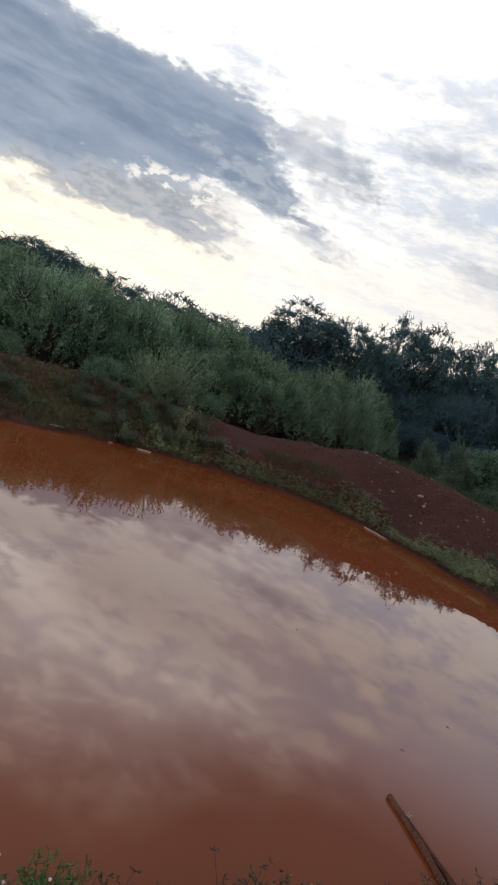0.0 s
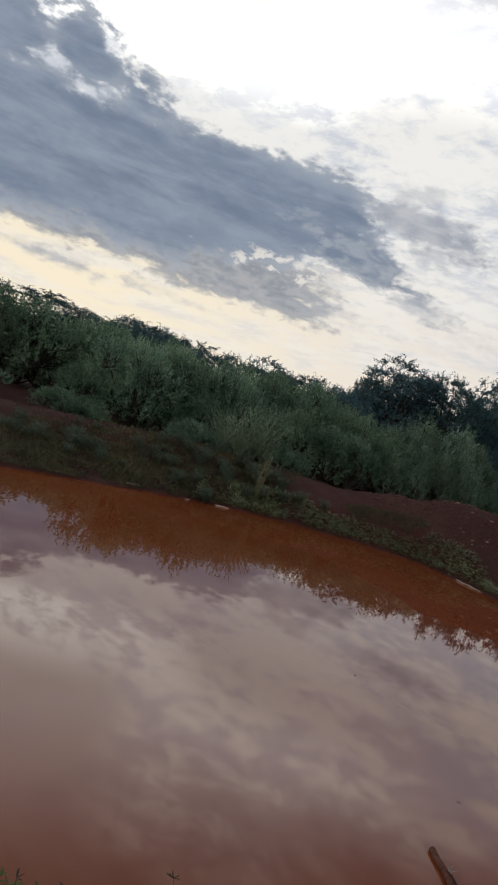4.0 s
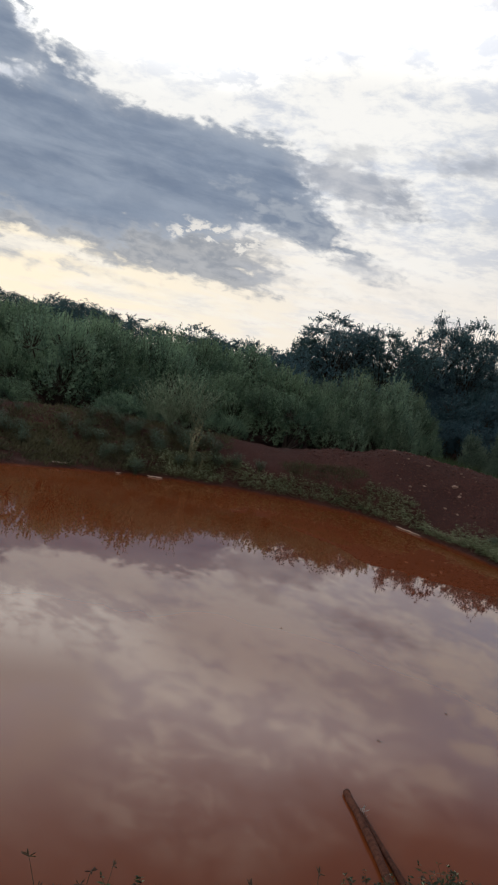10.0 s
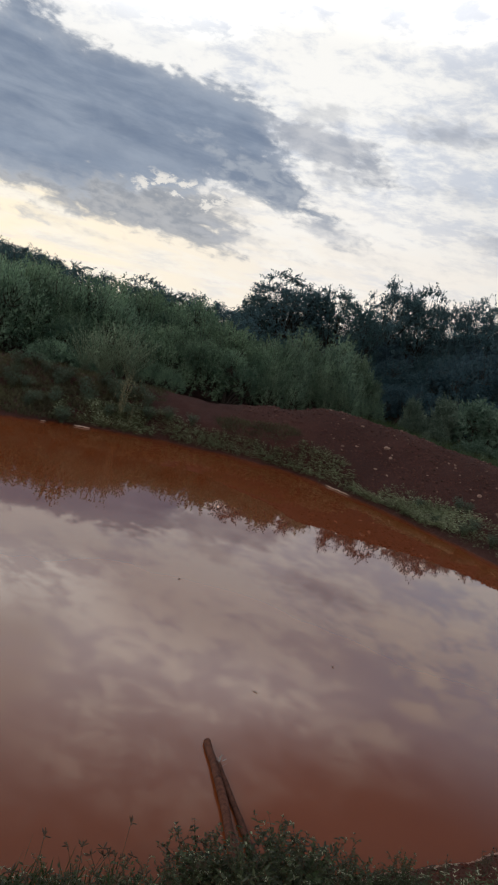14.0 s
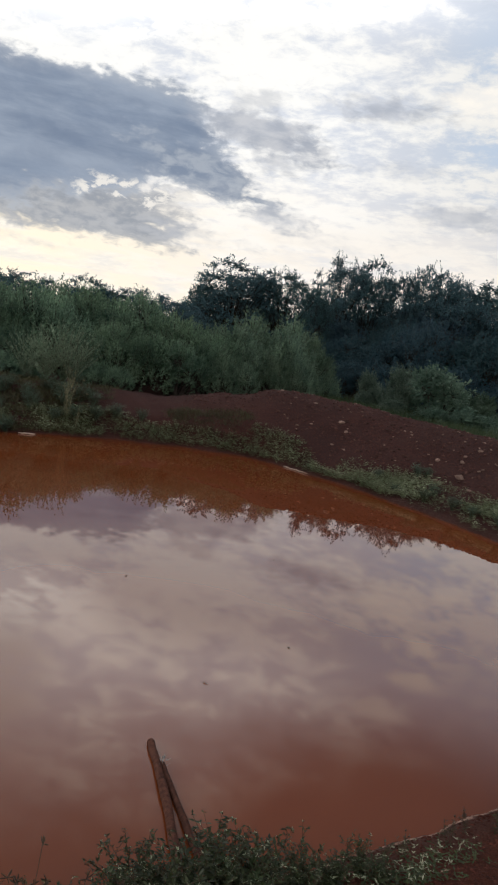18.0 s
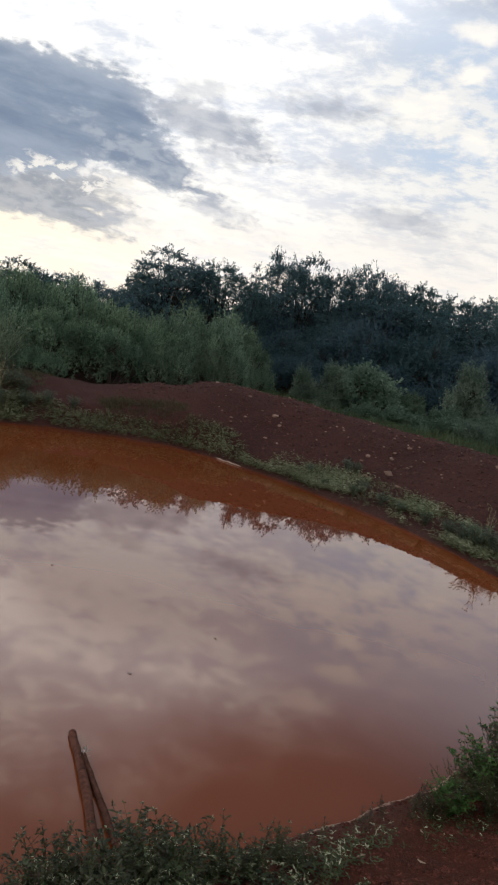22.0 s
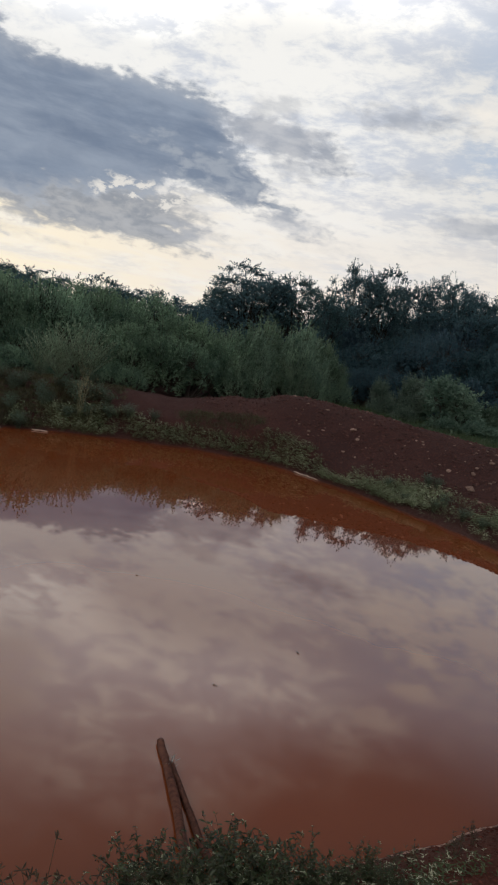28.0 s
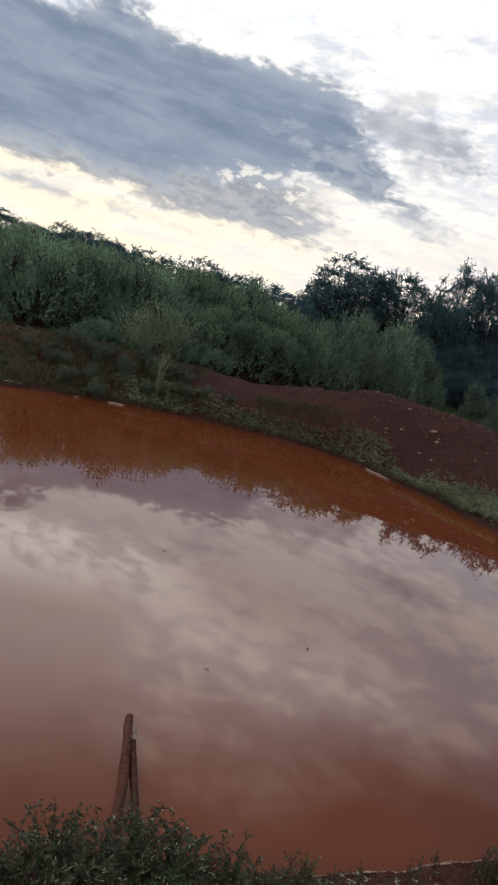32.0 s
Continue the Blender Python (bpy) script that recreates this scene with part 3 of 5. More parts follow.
def plant(name, label, category, group, seed, height, width, n_lobes, n_shoots, shoot, n_leaves, leaf, leaf_w, mat, upright=0.6, base=0.15, flat=0.8, shell=0.55, trunk_r=0.05, lobe=(0.28, 0.48)):
    """A shrub or tree: an Empty with a trunk mesh (trunk and limbs) and a crown mesh of leafy shoots."""
    rng = np.random.default_rng(seed)
    c, size = crown_shape(rng, n_lobes, width, height - shoot * 0.8, flat, base * height, lobe)
    pick = rng.choice(n_lobes, n_shoots, p=size ** 2 / (size ** 2).sum())
    dirs = scatter_dirs(rng, n_shoots)
    dirs[:, 2] = np.where(dirs[:, 2] < -0.35, -dirs[:, 2], dirs[:, 2])
    rad = size[pick] * (shell + (1 - shell) * rng.random(n_shoots) ** 0.5)
    p = c[pick] + dirs * rad[:, None] * [1, 1, flat]
    p[:, 2] = np.maximum(p[:, 2], 0.03)
    d = unit(dirs * 0.75 + np.array([0, 0, upright]) + rng.normal(size=(n_shoots, 3)) * 0.28)
    ln = shoot * rng.uniform(0.55, 1.25, n_shoots)
    # bring the crown to its full size
    ext = p + d * ln[:, None]
    full = np.array([1, 1, 0]) * width / np.percentile(np.hypot(ext[:, 0], ext[:, 1]), 96) + np.array([0, 0, 1]) * height / np.percentile(ext[:, 2], 99)
    c, p = c * full, p * full
    # leaves along each shoot
    t = (np.arange(n_leaves) + 0.6) / n_leaves
    q = p[:, None] + d[:, None] * (ln[:, None] * t)[..., None]
    q[..., 2] -= (ln[:, None] * t ** 2 * 0.15)
    rnd = scatter_dirs(rng, n_shoots * n_leaves).reshape(n_shoots, n_leaves, 3)
    out = unit(np.cross(d[:, None], rnd))
    ld = unit(out + d[:, None] * 0.7)
    side = unit(np.cross(ld, rnd))
    size_l = (leaf * rng.uniform(0.6, 1.2, (n_shoots, n_leaves)) * (1.1 - 0.5 * t)).ravel()
    lv = leaves(q.reshape(-1, 3), ld.reshape(-1, 3), side.reshape(-1, 3), size_l, size_l * leaf_w / leaf, 0.12)
    top = thing(name, label, category, group)
    part("crown", mesh_of("crown", *lv, mat), top)
    # trunk, limbs to the lobes, twigs under a part of the shoots
    m = 5
    s = np.linspace(0, 1, m)
    foot = rng.normal(size=(n_lobes, 2)) * trunk_r * 1.2
    start = np.c_[foot, np.full(n_lobes, -0.08)]
    fork = np.array([0, 0, base * height * 0.8])
    ctrl = start * 0.3 + c * 0.25 + fork * 0.8
    limb = ((1 - s) ** 2)[None, :, None] * start[:, None] + (2 * s * (1 - s))[None, :, None] * ctrl[:, None] + (s ** 2)[None, :, None] * c[:, None]
    limb_r = np.outer(np.full(n_lobes, trunk_r), 1 - 0.72 * s)
    every = np.arange(0, n_shoots, 2)
    mid = (c[pick] * 0.5 + p * 0.5)[every]
    twig = np.stack([c[pick][every], mid + rng.normal(size=mid.shape) * 0.03, p[every], (p + d * ln[:, None] * 0.9)[every]], 1)
    twig_r = np.outer(np.full(len(every), trunk_r * 0.2), [1, 0.7, 0.45, 0.2])
    part("trunk", mesh_of("trunk", *merge(tubes(limb, limb_r, 6), tubes(twig, twig_r, 3)), BARK), top)
    return top


def thorn_tree(name, label, group, seed, height, width, mat, n_sprays=120, n_twigs=10, n_leaves=12, leaf=0.092):
    """A thorn tree: limbs fork from a short trunk to a broad dome of separate, flattened sprays of small leaves."""
    rng = np.random.default_rng(seed)
    fork = np.array([0, 0, height * 0.25])
    i = np.arange(n_sprays)
    a = i * 2.4 + rng.normal(size=n_sprays) * 0.3
    r = width * 0.86 * np.sqrt((i + 0.5) / n_sprays)
    lump = 1 + 0.035 * np.sin(a * 3 + seed) + rng.normal(size=n_sprays) * 0.018
    roof = height * (0.58 + 0.34 * np.sqrt(np.clip(1 - (r / width) ** 2, 0, 1))) * lump
    z = roof - height * 0.5 * rng.random(n_sprays) ** 1.3
    c = np.c_[r * np.cos(a), r * np.sin(a), z]
    m = 5
    s = np.linspace(0, 1, m)
    ctrl = fork + (c - fork) * [0.4, 0.4, 0.7]
    limb = ((1 - s) ** 2)[None, :, None] * fork + (2 * s * (1 - s))[None, :, None] * ctrl[:, None] + (s ** 2)[None, :, None] * c[:, None]
    # sprays: twigs that radiate flat and a little upward
    d = unit(scatter_dirs(rng, n_sprays * n_twigs) * [1, 1, 0.55] + np.array([0, 0, 0.22]))
    p = np.repeat(c, n_twigs, 0)
    ln = (0.44 * rng.uniform(0.35, 1.15, len(p)) * np.repeat(rng.uniform(0.7, 1.25, n_sprays), n_twigs))[:, None]
    twig = np.stack([p, p + d * ln * 0.5 + rng.normal(size=p.shape) * 0.05 * ln, p + d * ln], 1)
    t = 0.2 + 0.8 * (np.arange(n_leaves) + 0.5) / n_leaves
    q = twig[:, :1] + (twig[:, 2:] - twig[:, :1]) * t[None, :, None]
    rnd = scatter_dirs(rng, q.shape[0] * n_leaves).reshape(q.shape)
    ld = unit(unit(np.cross(d[:, None], rnd)) + d[:, None] * 0.5)
    side = unit(np.cross(ld, rnd))
    size = leaf * rng.uniform(0.55, 1.15, q.shape[0] * n_leaves)
    top = thing(name, label, "tree", group)
    part("crown", mesh_of("crown", *leaves(q.reshape(-1, 3), ld.reshape(-1, 3), side.reshape(-1, 3), size, size * 0.42, 0.1), mat), top)
    rad = 0.018 * height
    stem = np.array([[0, 0, -0.1], [0.02, 0.01, fork[2] * 0.5], fork])
    part("trunk", mesh_of("trunk", *merge(tubes([stem], [[rad, rad * 0.85, rad * 0.75]], 9), tubes(limb, np.outer(np.full(n_sprays, rad * 0.17), 1 - 0.75 * s), 5)), BARK), top)
    tagged(part("branch", mesh_of("branch", *tubes(twig, np.outer(np.full(len(twig), rad * 0.06), [1, 0.7, 0.4]), 3), BARK), top), kind="stuff")
    return top


def put(ob, x, y, s=1.0, turn=0.0, sz=None, sink=0.0):
    return Matrix.Translation((x, y, gz(x, y) - sink)) @ Matrix.Rotation(turn, 4, "Z") @ Matrix.Diagonal((s, s, sz or s, 1))


def grow(kinds, places, rng, sink=0.03, taller=0.0, wide=1.0):
    """First use of each kind takes the original, the rest are copies. Places: kind, x, y, height, width."""
    used = set()
    for kind, x, y, h, w in places:
        ob, bh, bw = kinds[kind]
        m = put(ob, x, y, w / bw * wide, rng.uniform(0, 6.28), (h + taller) / bh, sink)
        if kind in used:
            copy_thing(ob, m).matrix_basis = m
        else:
            ob.matrix_world = m
            used.add(kind)


def build_hedge():
    rng = np.random.default_rng(11)
    kinds = {}
    for i in range(4):
        kinds[i] = (plant("bush", "dense green feathery bush on the far bank", "bush", "bushes on the far bank", 20 + i, 1.7, 1.3, 15, 1250, 0.36, 13, 0.100, 0.034, HEDGE, 1.0, 0.03, 0.95, 0.72, 0.05, (0.24, 0.42)), 1.7, 1.3)
    for i in range(2):
        kinds[4 + i] = (plant("bush", "pale green feathery bush behind the red mound", "bush", "bushes on the far bank", 26 + i, 1.7, 1.3, 15, 1250, 0.36, 13, 0.100, 0.034, WILLOW, 1.0, 0.03, 0.95, 0.72, 0.05, (0.24, 0.42)), 1.7, 1.3)
    # kind, x, y, height of the top, half width
    # hump beside the mound
    hump = [
        (1, -1.64, 14.68, 2.04, 1.0), (4, -0.59, 15.25, 2.20, 1.1), (4, 0.31, 16.01, 2.27, 1.05), (5, 0.89, 16.58, 2.10, 0.75), (5, 1.08, 16.68, 1.87, 0.62), (2, -1.45, 13.53, 1.51, 0.7), (4, -0.50, 13.91, 1.43, 0.65),
        (4, 0.36, 14.77, 1.46, 0.6), (1, -2.41, 13.53, 1.70, 0.9), (4, 0.93, 15.63, 1.41, 0.5), (5, -0.12, 14.87, 1.84, 0.7), (4, 1.34, 16.30, 1.34, 0.5), (1, -0.88, 14.20, 1.75, 0.6), (4, 0.60, 15.34, 1.80, 0.55),
    ]
    # low bushes down to the bank
    skirt = [
        (0, -3.9, 11.7, 0.95, 0.7), (3, -6.0, 10.8, 0.85, 0.7), (1, -7.6, 10.2, 0.85, 0.8),
        (2, -2.6, 12.7, 0.95, 0.5),
    ]
    # the long hedge, set back at its far end
    row = [
        (2, -3.40, 15.10, 2.28, 1.1), (3, -4.08, 13.25, 2.18, 1.0), (0, -4.72, 12.49, 2.16, 1.05), (1, -5.50, 12.12, 2.12, 0.95), (2, -6.84, 13.95, 2.24, 1.3), (3, -8.01, 13.77, 2.31, 1.4), (0, -9.54, 13.41, 2.33, 1.6),
        (1, -11.34, 12.87, 2.33, 1.8), (1, -3.20, 13.40, 1.50, 0.8), (2, -4.30, 12.60, 1.50, 0.8), (3, -5.30, 12.10, 1.50, 0.8), (0, -6.20, 12.00, 1.40, 0.7), (2, -7.20, 13.80, 1.50, 0.9), (1, -8.60, 13.40, 1.45, 1.0), (3, -10.20, 12.80, 1.45, 1.1),
        (2, -2.70, 16.60, 2.36, 1.2), (3, -4.20, 16.70, 2.36, 1.2), (0, -5.80, 16.20, 2.30, 1.3), (2, -13.32, 12.42, 2.33, 1.9),
    ]
    grow(kinds, [(k, x, y, z - gz(x, y), w) for k, x, y, z, w in hump + skirt + row], rng)


def build_trees():
    rng = np.random.default_rng(12)
    kinds = {}
    for i in range(4):
        kinds[i] = (thorn_tree("tree", "dark thorn tree with an airy, ragged crown", "trees behind the pond", 40 + i, 4.4, 1.7, HAZED_TREE, 96 if i == 2 else 140), 4.4, 1.7)
    pair = [
        (0, -1.07, 21.70, 3.94, 1.25), (2, 0.39, 21.90, 4.01, 0.95), (3, 1.46, 23.90, 3.82, 0.65), (1, -1.84, 22.10, 3.28, 0.8), (3, -0.29, 22.70, 3.57, 1.0),
    ]
    wood = [
        (2, 2.26, 25.50, 5.13, 0.9), (0, 3.26, 25.60, 5.06, 0.95), (1, 4.38, 25.80, 4.84, 0.95), (3, 5.35, 25.60, 5.23, 1.0), (2, 6.45, 26.50, 5.19, 1.0), (0, 7.55, 26.70, 5.01, 1.1), (1, 8.90, 26.70, 5.05, 1.2),
        (3, 10.20, 26.50, 5.07, 1.2), (2, 11.45, 26.30, 4.97, 1.2), (0, 13.00, 26.00, 5.02, 1.4), (1, 14.80, 25.60, 5.02, 1.6), (3, 16.90, 24.80, 5.02, 1.8), (2, 19.00, 23.80, 4.92, 2.0),
    ]
    front = [
        (1, 4.7, 24.9, 4.00, 1.1), (0, 5.8, 24.6, 4.30, 1.3), (2, 7.6, 24.6, 4.20, 1.4), (3, 9.4, 24.4, 4.20, 1.5), (1, 11.4, 24.0, 4.20, 1.7), (0, 13.8, 23.4, 4.20, 2.0),
    ]
    # rounded trees far behind the hedge, thin tops just over it
    behind = [
        (3, -11.1, 27.0, 2.95, 1.7), (1, -15.5, 27.5, 3.1, 2.2), (0, -19.5, 26, 3.2, 2.6), (2, -13.2, 28.0, 2.7, 1.8),
        (2, -3.15, 17.3, 2.55, 0.8), (0, -4.2, 17.5, 2.58, 0.8), (1, -2.3, 17.9, 2.5, 0.8), (3, -7.9, 19.0, 2.68, 0.9), (2, -5.6, 17.8, 2.5, 0.9), (0, -8.7, 19.2, 2.66, 0.8), (1, -6.6, 18.4, 2.6, 0.8),
    ]
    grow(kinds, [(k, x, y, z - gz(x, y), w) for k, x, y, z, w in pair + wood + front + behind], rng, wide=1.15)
    kinds = {}
    for i in range(2):
        kinds[i] = (plant("thicket_bush", "very dark green thicket bush below the trees, shade put into its leaf colour", "bush", "thicket below the trees", 60 + i, 2.2, 1.5, 16, 1000, 0.42, 12, 0.118, 0.046, SHADED_THICKET, 0.5, 0.1, 0.8, 0.5, 0.05, (0.22, 0.42)), 2.2, 1.5)
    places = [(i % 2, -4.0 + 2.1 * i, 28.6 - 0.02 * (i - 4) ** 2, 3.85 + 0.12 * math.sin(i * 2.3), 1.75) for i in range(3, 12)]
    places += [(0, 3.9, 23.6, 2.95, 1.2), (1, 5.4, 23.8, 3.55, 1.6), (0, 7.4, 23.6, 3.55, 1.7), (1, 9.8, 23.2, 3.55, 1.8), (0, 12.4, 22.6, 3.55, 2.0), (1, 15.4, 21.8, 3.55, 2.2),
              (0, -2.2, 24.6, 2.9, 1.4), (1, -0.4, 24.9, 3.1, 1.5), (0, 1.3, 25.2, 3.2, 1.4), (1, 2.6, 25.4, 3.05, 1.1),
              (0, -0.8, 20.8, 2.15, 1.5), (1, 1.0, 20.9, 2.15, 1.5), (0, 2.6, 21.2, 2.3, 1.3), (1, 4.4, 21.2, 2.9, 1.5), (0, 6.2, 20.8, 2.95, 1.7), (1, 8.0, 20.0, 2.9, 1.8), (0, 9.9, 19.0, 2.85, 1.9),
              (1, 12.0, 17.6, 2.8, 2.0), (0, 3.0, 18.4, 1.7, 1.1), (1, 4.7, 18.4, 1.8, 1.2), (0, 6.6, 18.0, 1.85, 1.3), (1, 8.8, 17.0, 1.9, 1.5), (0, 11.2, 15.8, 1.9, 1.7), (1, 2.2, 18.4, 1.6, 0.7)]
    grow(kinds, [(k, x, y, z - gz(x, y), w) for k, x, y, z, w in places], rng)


def build_shrubs():
    rng = np.random.default_rng(13)
    kinds = {}
    for i in range(2):
        kinds[i] = (plant("shrub", "leafy mid-green shrub standing behind the red mound", "shrub", "shrubs behind the mound", 70 + i, 1.1, 0.6, 8, 520, 0.24, 11, 0.085, 0.034, SHRUB, 0.85, 0.1, 0.9, 0.4, 0.02), 1.1, 0.6)
    kinds[2] = (plant("shrub", "pale grey-green upright shrub standing behind the red mound", "shrub", "shrubs behind the mound", 75, 1.2, 0.5, 9, 900, 0.30, 15, 0.062, 0.022, SAGE, 1.9, 0.05, 1.0, 0.5, 0.012), 1.2, 0.5)
    places = [(2, 3.0, 15.6, 1.66, 0.5), (0, 3.55, 14.6, 1.80, 0.78), (1, 4.35, 15.0, 1.35, 0.6), (2, 6.12, 16.2, 2.26, 0.62), (1, 6.3, 14.4, 1.25, 0.6), (2, 7.2, 15.6, 1.75, 0.55), (0, 8.0, 14.6, 1.7, 0.8), (2, 2.35, 15.9, 1.45, 0.35), (1, 5.2, 14.6, 1.2, 0.5),
              (0, 3.4, 13.9, 1.0, 0.5), (1, 4.1, 13.6, 1.05, 0.55), (0, 4.9, 13.4, 1.05, 0.5), (2, 5.2, 13.0, 1.1, 0.4), (1, 5.7, 12.8, 1.0, 0.55), (0, 6.4, 12.5, 1.05, 0.6), (2, 2.7, 14.4, 1.0, 0.35), (1, 7.2, 11.9, 1.1, 0.6), (0, 6.0, 13.6, 1.2, 0.5)]
    grow(kinds, [(k, x, y, z - gz(x, y), w) for k, x, y, z, w in places], rng)


build_hedge()
build_trees()
build_shrubs()


# ---- grass and creeping weeds ----
def grass_mesh(name, pts, rng, height, width, mat, n_blades=7, lean=0.45):
    n = len(pts)
    base = np.repeat(pts, n_blades, 0) + np.c_[rng.normal(size=(n * n_blades, 2)) * 0.03, np.zeros(n * n_blades)]
    d = unit(np.c_[rng.normal(size=(n * n_blades, 2)) * lean, np.ones(n * n_blades)])
    side = unit(np.cross(d, scatter_dirs(rng, n * n_blades)))
    h = height * rng.uniform(0.45, 1.2, n * n_blades)
    return mesh_of(name, *blades(base, d, side, h, width), mat)


def creeper_mesh(name, pts, rng, height, leaf, mat, n_pairs=4):
    """Low creeping weeds: short stems with pairs of narrow leaves."""
    n = len(pts)
    d = unit(np.c_[rng.normal(size=(n, 2)) * 0.7, np.ones(n)])
    ln = height * rng.uniform(0.4, 1.3, n)
    t = np.linspace(0.5, 1.0, n_pairs)
    q = pts[:, None] + d[:, None] * (ln[:, None] * t)[..., None]
    a = rng.uniform(0, 6.28, n)[:, None] + np.arange(n_pairs) * 1.57
    out = np.stack([np.cos(a), np.sin(a), np.full_like(a, 0.25)], -1)
    out = unit(np.stack([out, out * [-1, -1, 1]], 2) + rng.normal(size=(n, n_pairs, 2, 3)) * 0.22)
    q2 = np.repeat(q[:, :, None], 2, 2)
    side = unit(np.cross(out, np.array([0, 0, 1.0])) + rng.normal(size=out.shape) * 0.25)
    size = leaf * rng.uniform(0.55, 1.2, out.shape[:3]).ravel()
    lv = leaves(q2.reshape(-1, 3), out.reshape(-1, 3), side.reshape(-1, 3), size, size * 0.32, 0.15)
    return mesh_of(name, *lv, mat)


def stars(pts, rng, leaf):
    """Pairs of small pale leaves at shoot tips."""
    n = len(pts)
    m = 4
    a = rng.uniform(0, 6.28, (n, 1)) + np.arange(m) * 1.571 + rng.normal(size=(n, m)) * 0.4
    out = unit(np.stack([np.cos(a), np.sin(a), rng.uniform(0.0, 0.9, (n, m))], -1) + rng.normal(size=(n, 1, 3)) * 0.35).reshape(-1, 3)
    side = unit(np.cross(out, np.array([0, 0, 1.0])) + rng.normal(size=out.shape) * 0.25)
    size = np.repeat(leaf * rng.uniform(0.5, 1.4, n), m) * rng.uniform(0.45, 1.15, n * m)
    return leaves(np.repeat(pts, m, 0), out, side, size, size * 0.32, 0.2)


def sample(rng, n, box, keep):
    """n random spots of the ground in a box, kept with a chance keep(x, y, sd)."""
    x, y = rng.uniform(box[0], box[1], n), rng.uniform(box[2], box[3], n)
    sd = shore_distance(x, y)
    z = ground_z(x, y)
    ok = (z > 0.014) & (rng.random(n) < keep(x, y, sd))
    return np.c_[x, y, z - 0.004][ok]


def build_cover():
    rng = np.random.default_rng(21)
    # weeds along the far water's edge
    patch = lambda x, y: 0.5 + 0.5 * wobble(x, y, 2.2, 0.9)
    reach = lambda x: np.interp(x, [-3, -1.9, -1.5, -0.3, 0.3, 0.85, 1.0, 1.2, 1.5, 2.4, 3.0, 3.4], [0.4, 0.34, 0.20, 0.22, 0.28, 0.34, 0.12, 0.12, 0.5, 0.72, 0.6, 0.5])
    strip = lambda x, y, sd: smooth(1.15, 0.8, sd / reach(x))
    pts = sample(rng, 115000, (-3.2, 3.3, 5.6, 11.2), lambda x, y, sd: strip(x, y, sd) * np.clip(0.45 + 0.35 * smooth(1.0, 0.2, x) + 1.0 * wobble(x, y, 4.3, 0.9), 0.08, 1) * smooth(6.0, 6.5, y))
    ob = new("shore_weeds", creeper_mesh("shore_weeds", pts, rng, 0.085, 0.036, FARWEED, 3))
    tagged(ob, "pale green creeping weeds along the far water's edge", "weeds", kind="stuff")
    tip = pts[rng.random(len(pts)) < 0.75] + np.array([0, 0, 0.075])
    tip[:, 2] += rng.uniform(-0.03, 0.02, len(tip))
    tagged(part("tip_foliage", mesh_of("tip_foliage", *stars(tip, rng, 0.026), TIP), ob, "pale green leaf tips"), kind="stuff")
    # grass on the far bank and behind the mound
    pts = sample(rng, 60000, (-7.5, -1.8, 5.5, 12.0), lambda x, y, sd: smooth(-1.9, -2.6, x) * smooth(2.4, 0.3, sd) * np.clip(0.05 + patch(x, y), 0, 1) * 0.8)
    ob = new("bank_grass", grass_mesh("bank_grass", pts, rng, 0.080, 0.012, SCRUB, 7, 0.8))
    tagged(ob, "tufts of rough green grass on the far bank", "grass", kind="stuff")
    pts = sample(rng, 42000, (-2.0, 9.0, 9.0, 16.5), lambda x, y, sd: smooth(2.7, 3.4, sd) * smooth(0.6, 1.4, x) * np.clip(-0.1 + 1.2 * (0.5 + 0.5 * wobble(x, y, 3.7, 0.2)), 0, 1))
    ob = new("meadow_grass", grass_mesh("meadow_grass", pts, rng, 0.42, 0.018, GRASS, 9, 0.4))
    tagged(ob, "rank green grass between the mound and the thicket", "grass", kind="stuff")
    # a darker sparse patch on the mound
    pts = sample(rng, 1500, (-1.5, 0.4, 10.4, 11.0), lambda x, y, sd: np.clip(1.2 - ((x + 0.55) / 0.6) ** 4 - ((y - 10.68) / 0.2) ** 4 + 0.5 * wobble(x, y, 9.0, 0.5), 0, 1))
    ob = new("mound_grass", grass_mesh("mound_grass", pts, rng, 0.055, 0.008, SCRUB))
    tagged(ob, "thin low grass on the slope of the red mound", "grass", kind="stuff")


build_cover()


# ---- poles lying out on the water ----
def pole(name, label, a, b, radius, bend, seed):
    rng = np.random.default_rng(seed)
    top = thing(name, label, "pole", "poles at the bank")
    a, b = np.array(a), np.array(b)
    m = 14
    s = np.linspace(0, 1, m)
    path = a + (b - a) * s[:, None] + np.outer(np.sin(s * np.pi), bend) + rng.normal(size=(m, 3)) * 0.0015
    rad = radius * (1 + 0.06 * np.sin(s * 19 + seed)) * (1.08 - 0.16 * s)
    part("shaft", mesh_of("shaft", *tubes([path], [rad], 14), POLE, True), top)
    # rounded dark end, a closed cap
    d = unit(path[-1] - path[-2])
    cap = np.array([path[-1], path[-1] + d * radius * 0.25, path[-1] + d * radius * 0.42, path[-1] + d * radius * 0.45])
    part("cut_end", mesh_of("cut_end", *tubes([cap], [[rad[-1], rad[-1] * 0.85, rad[-1] * 0.4, 0.0006]], 14), CUT, True), top, "dark weathered cut end")
    for n in range(2):
        i = 4 + n * 5
        ring = np.array([path[i] - d * 0.008, path[i], path[i] + d * 0.008])
        part("knot", mesh_of("knot", *tubes([ring], [[rad[i] * 0.98, rad[i] * 1.07, rad[i] * 0.98]], 12), POLE, True), top)
    return top


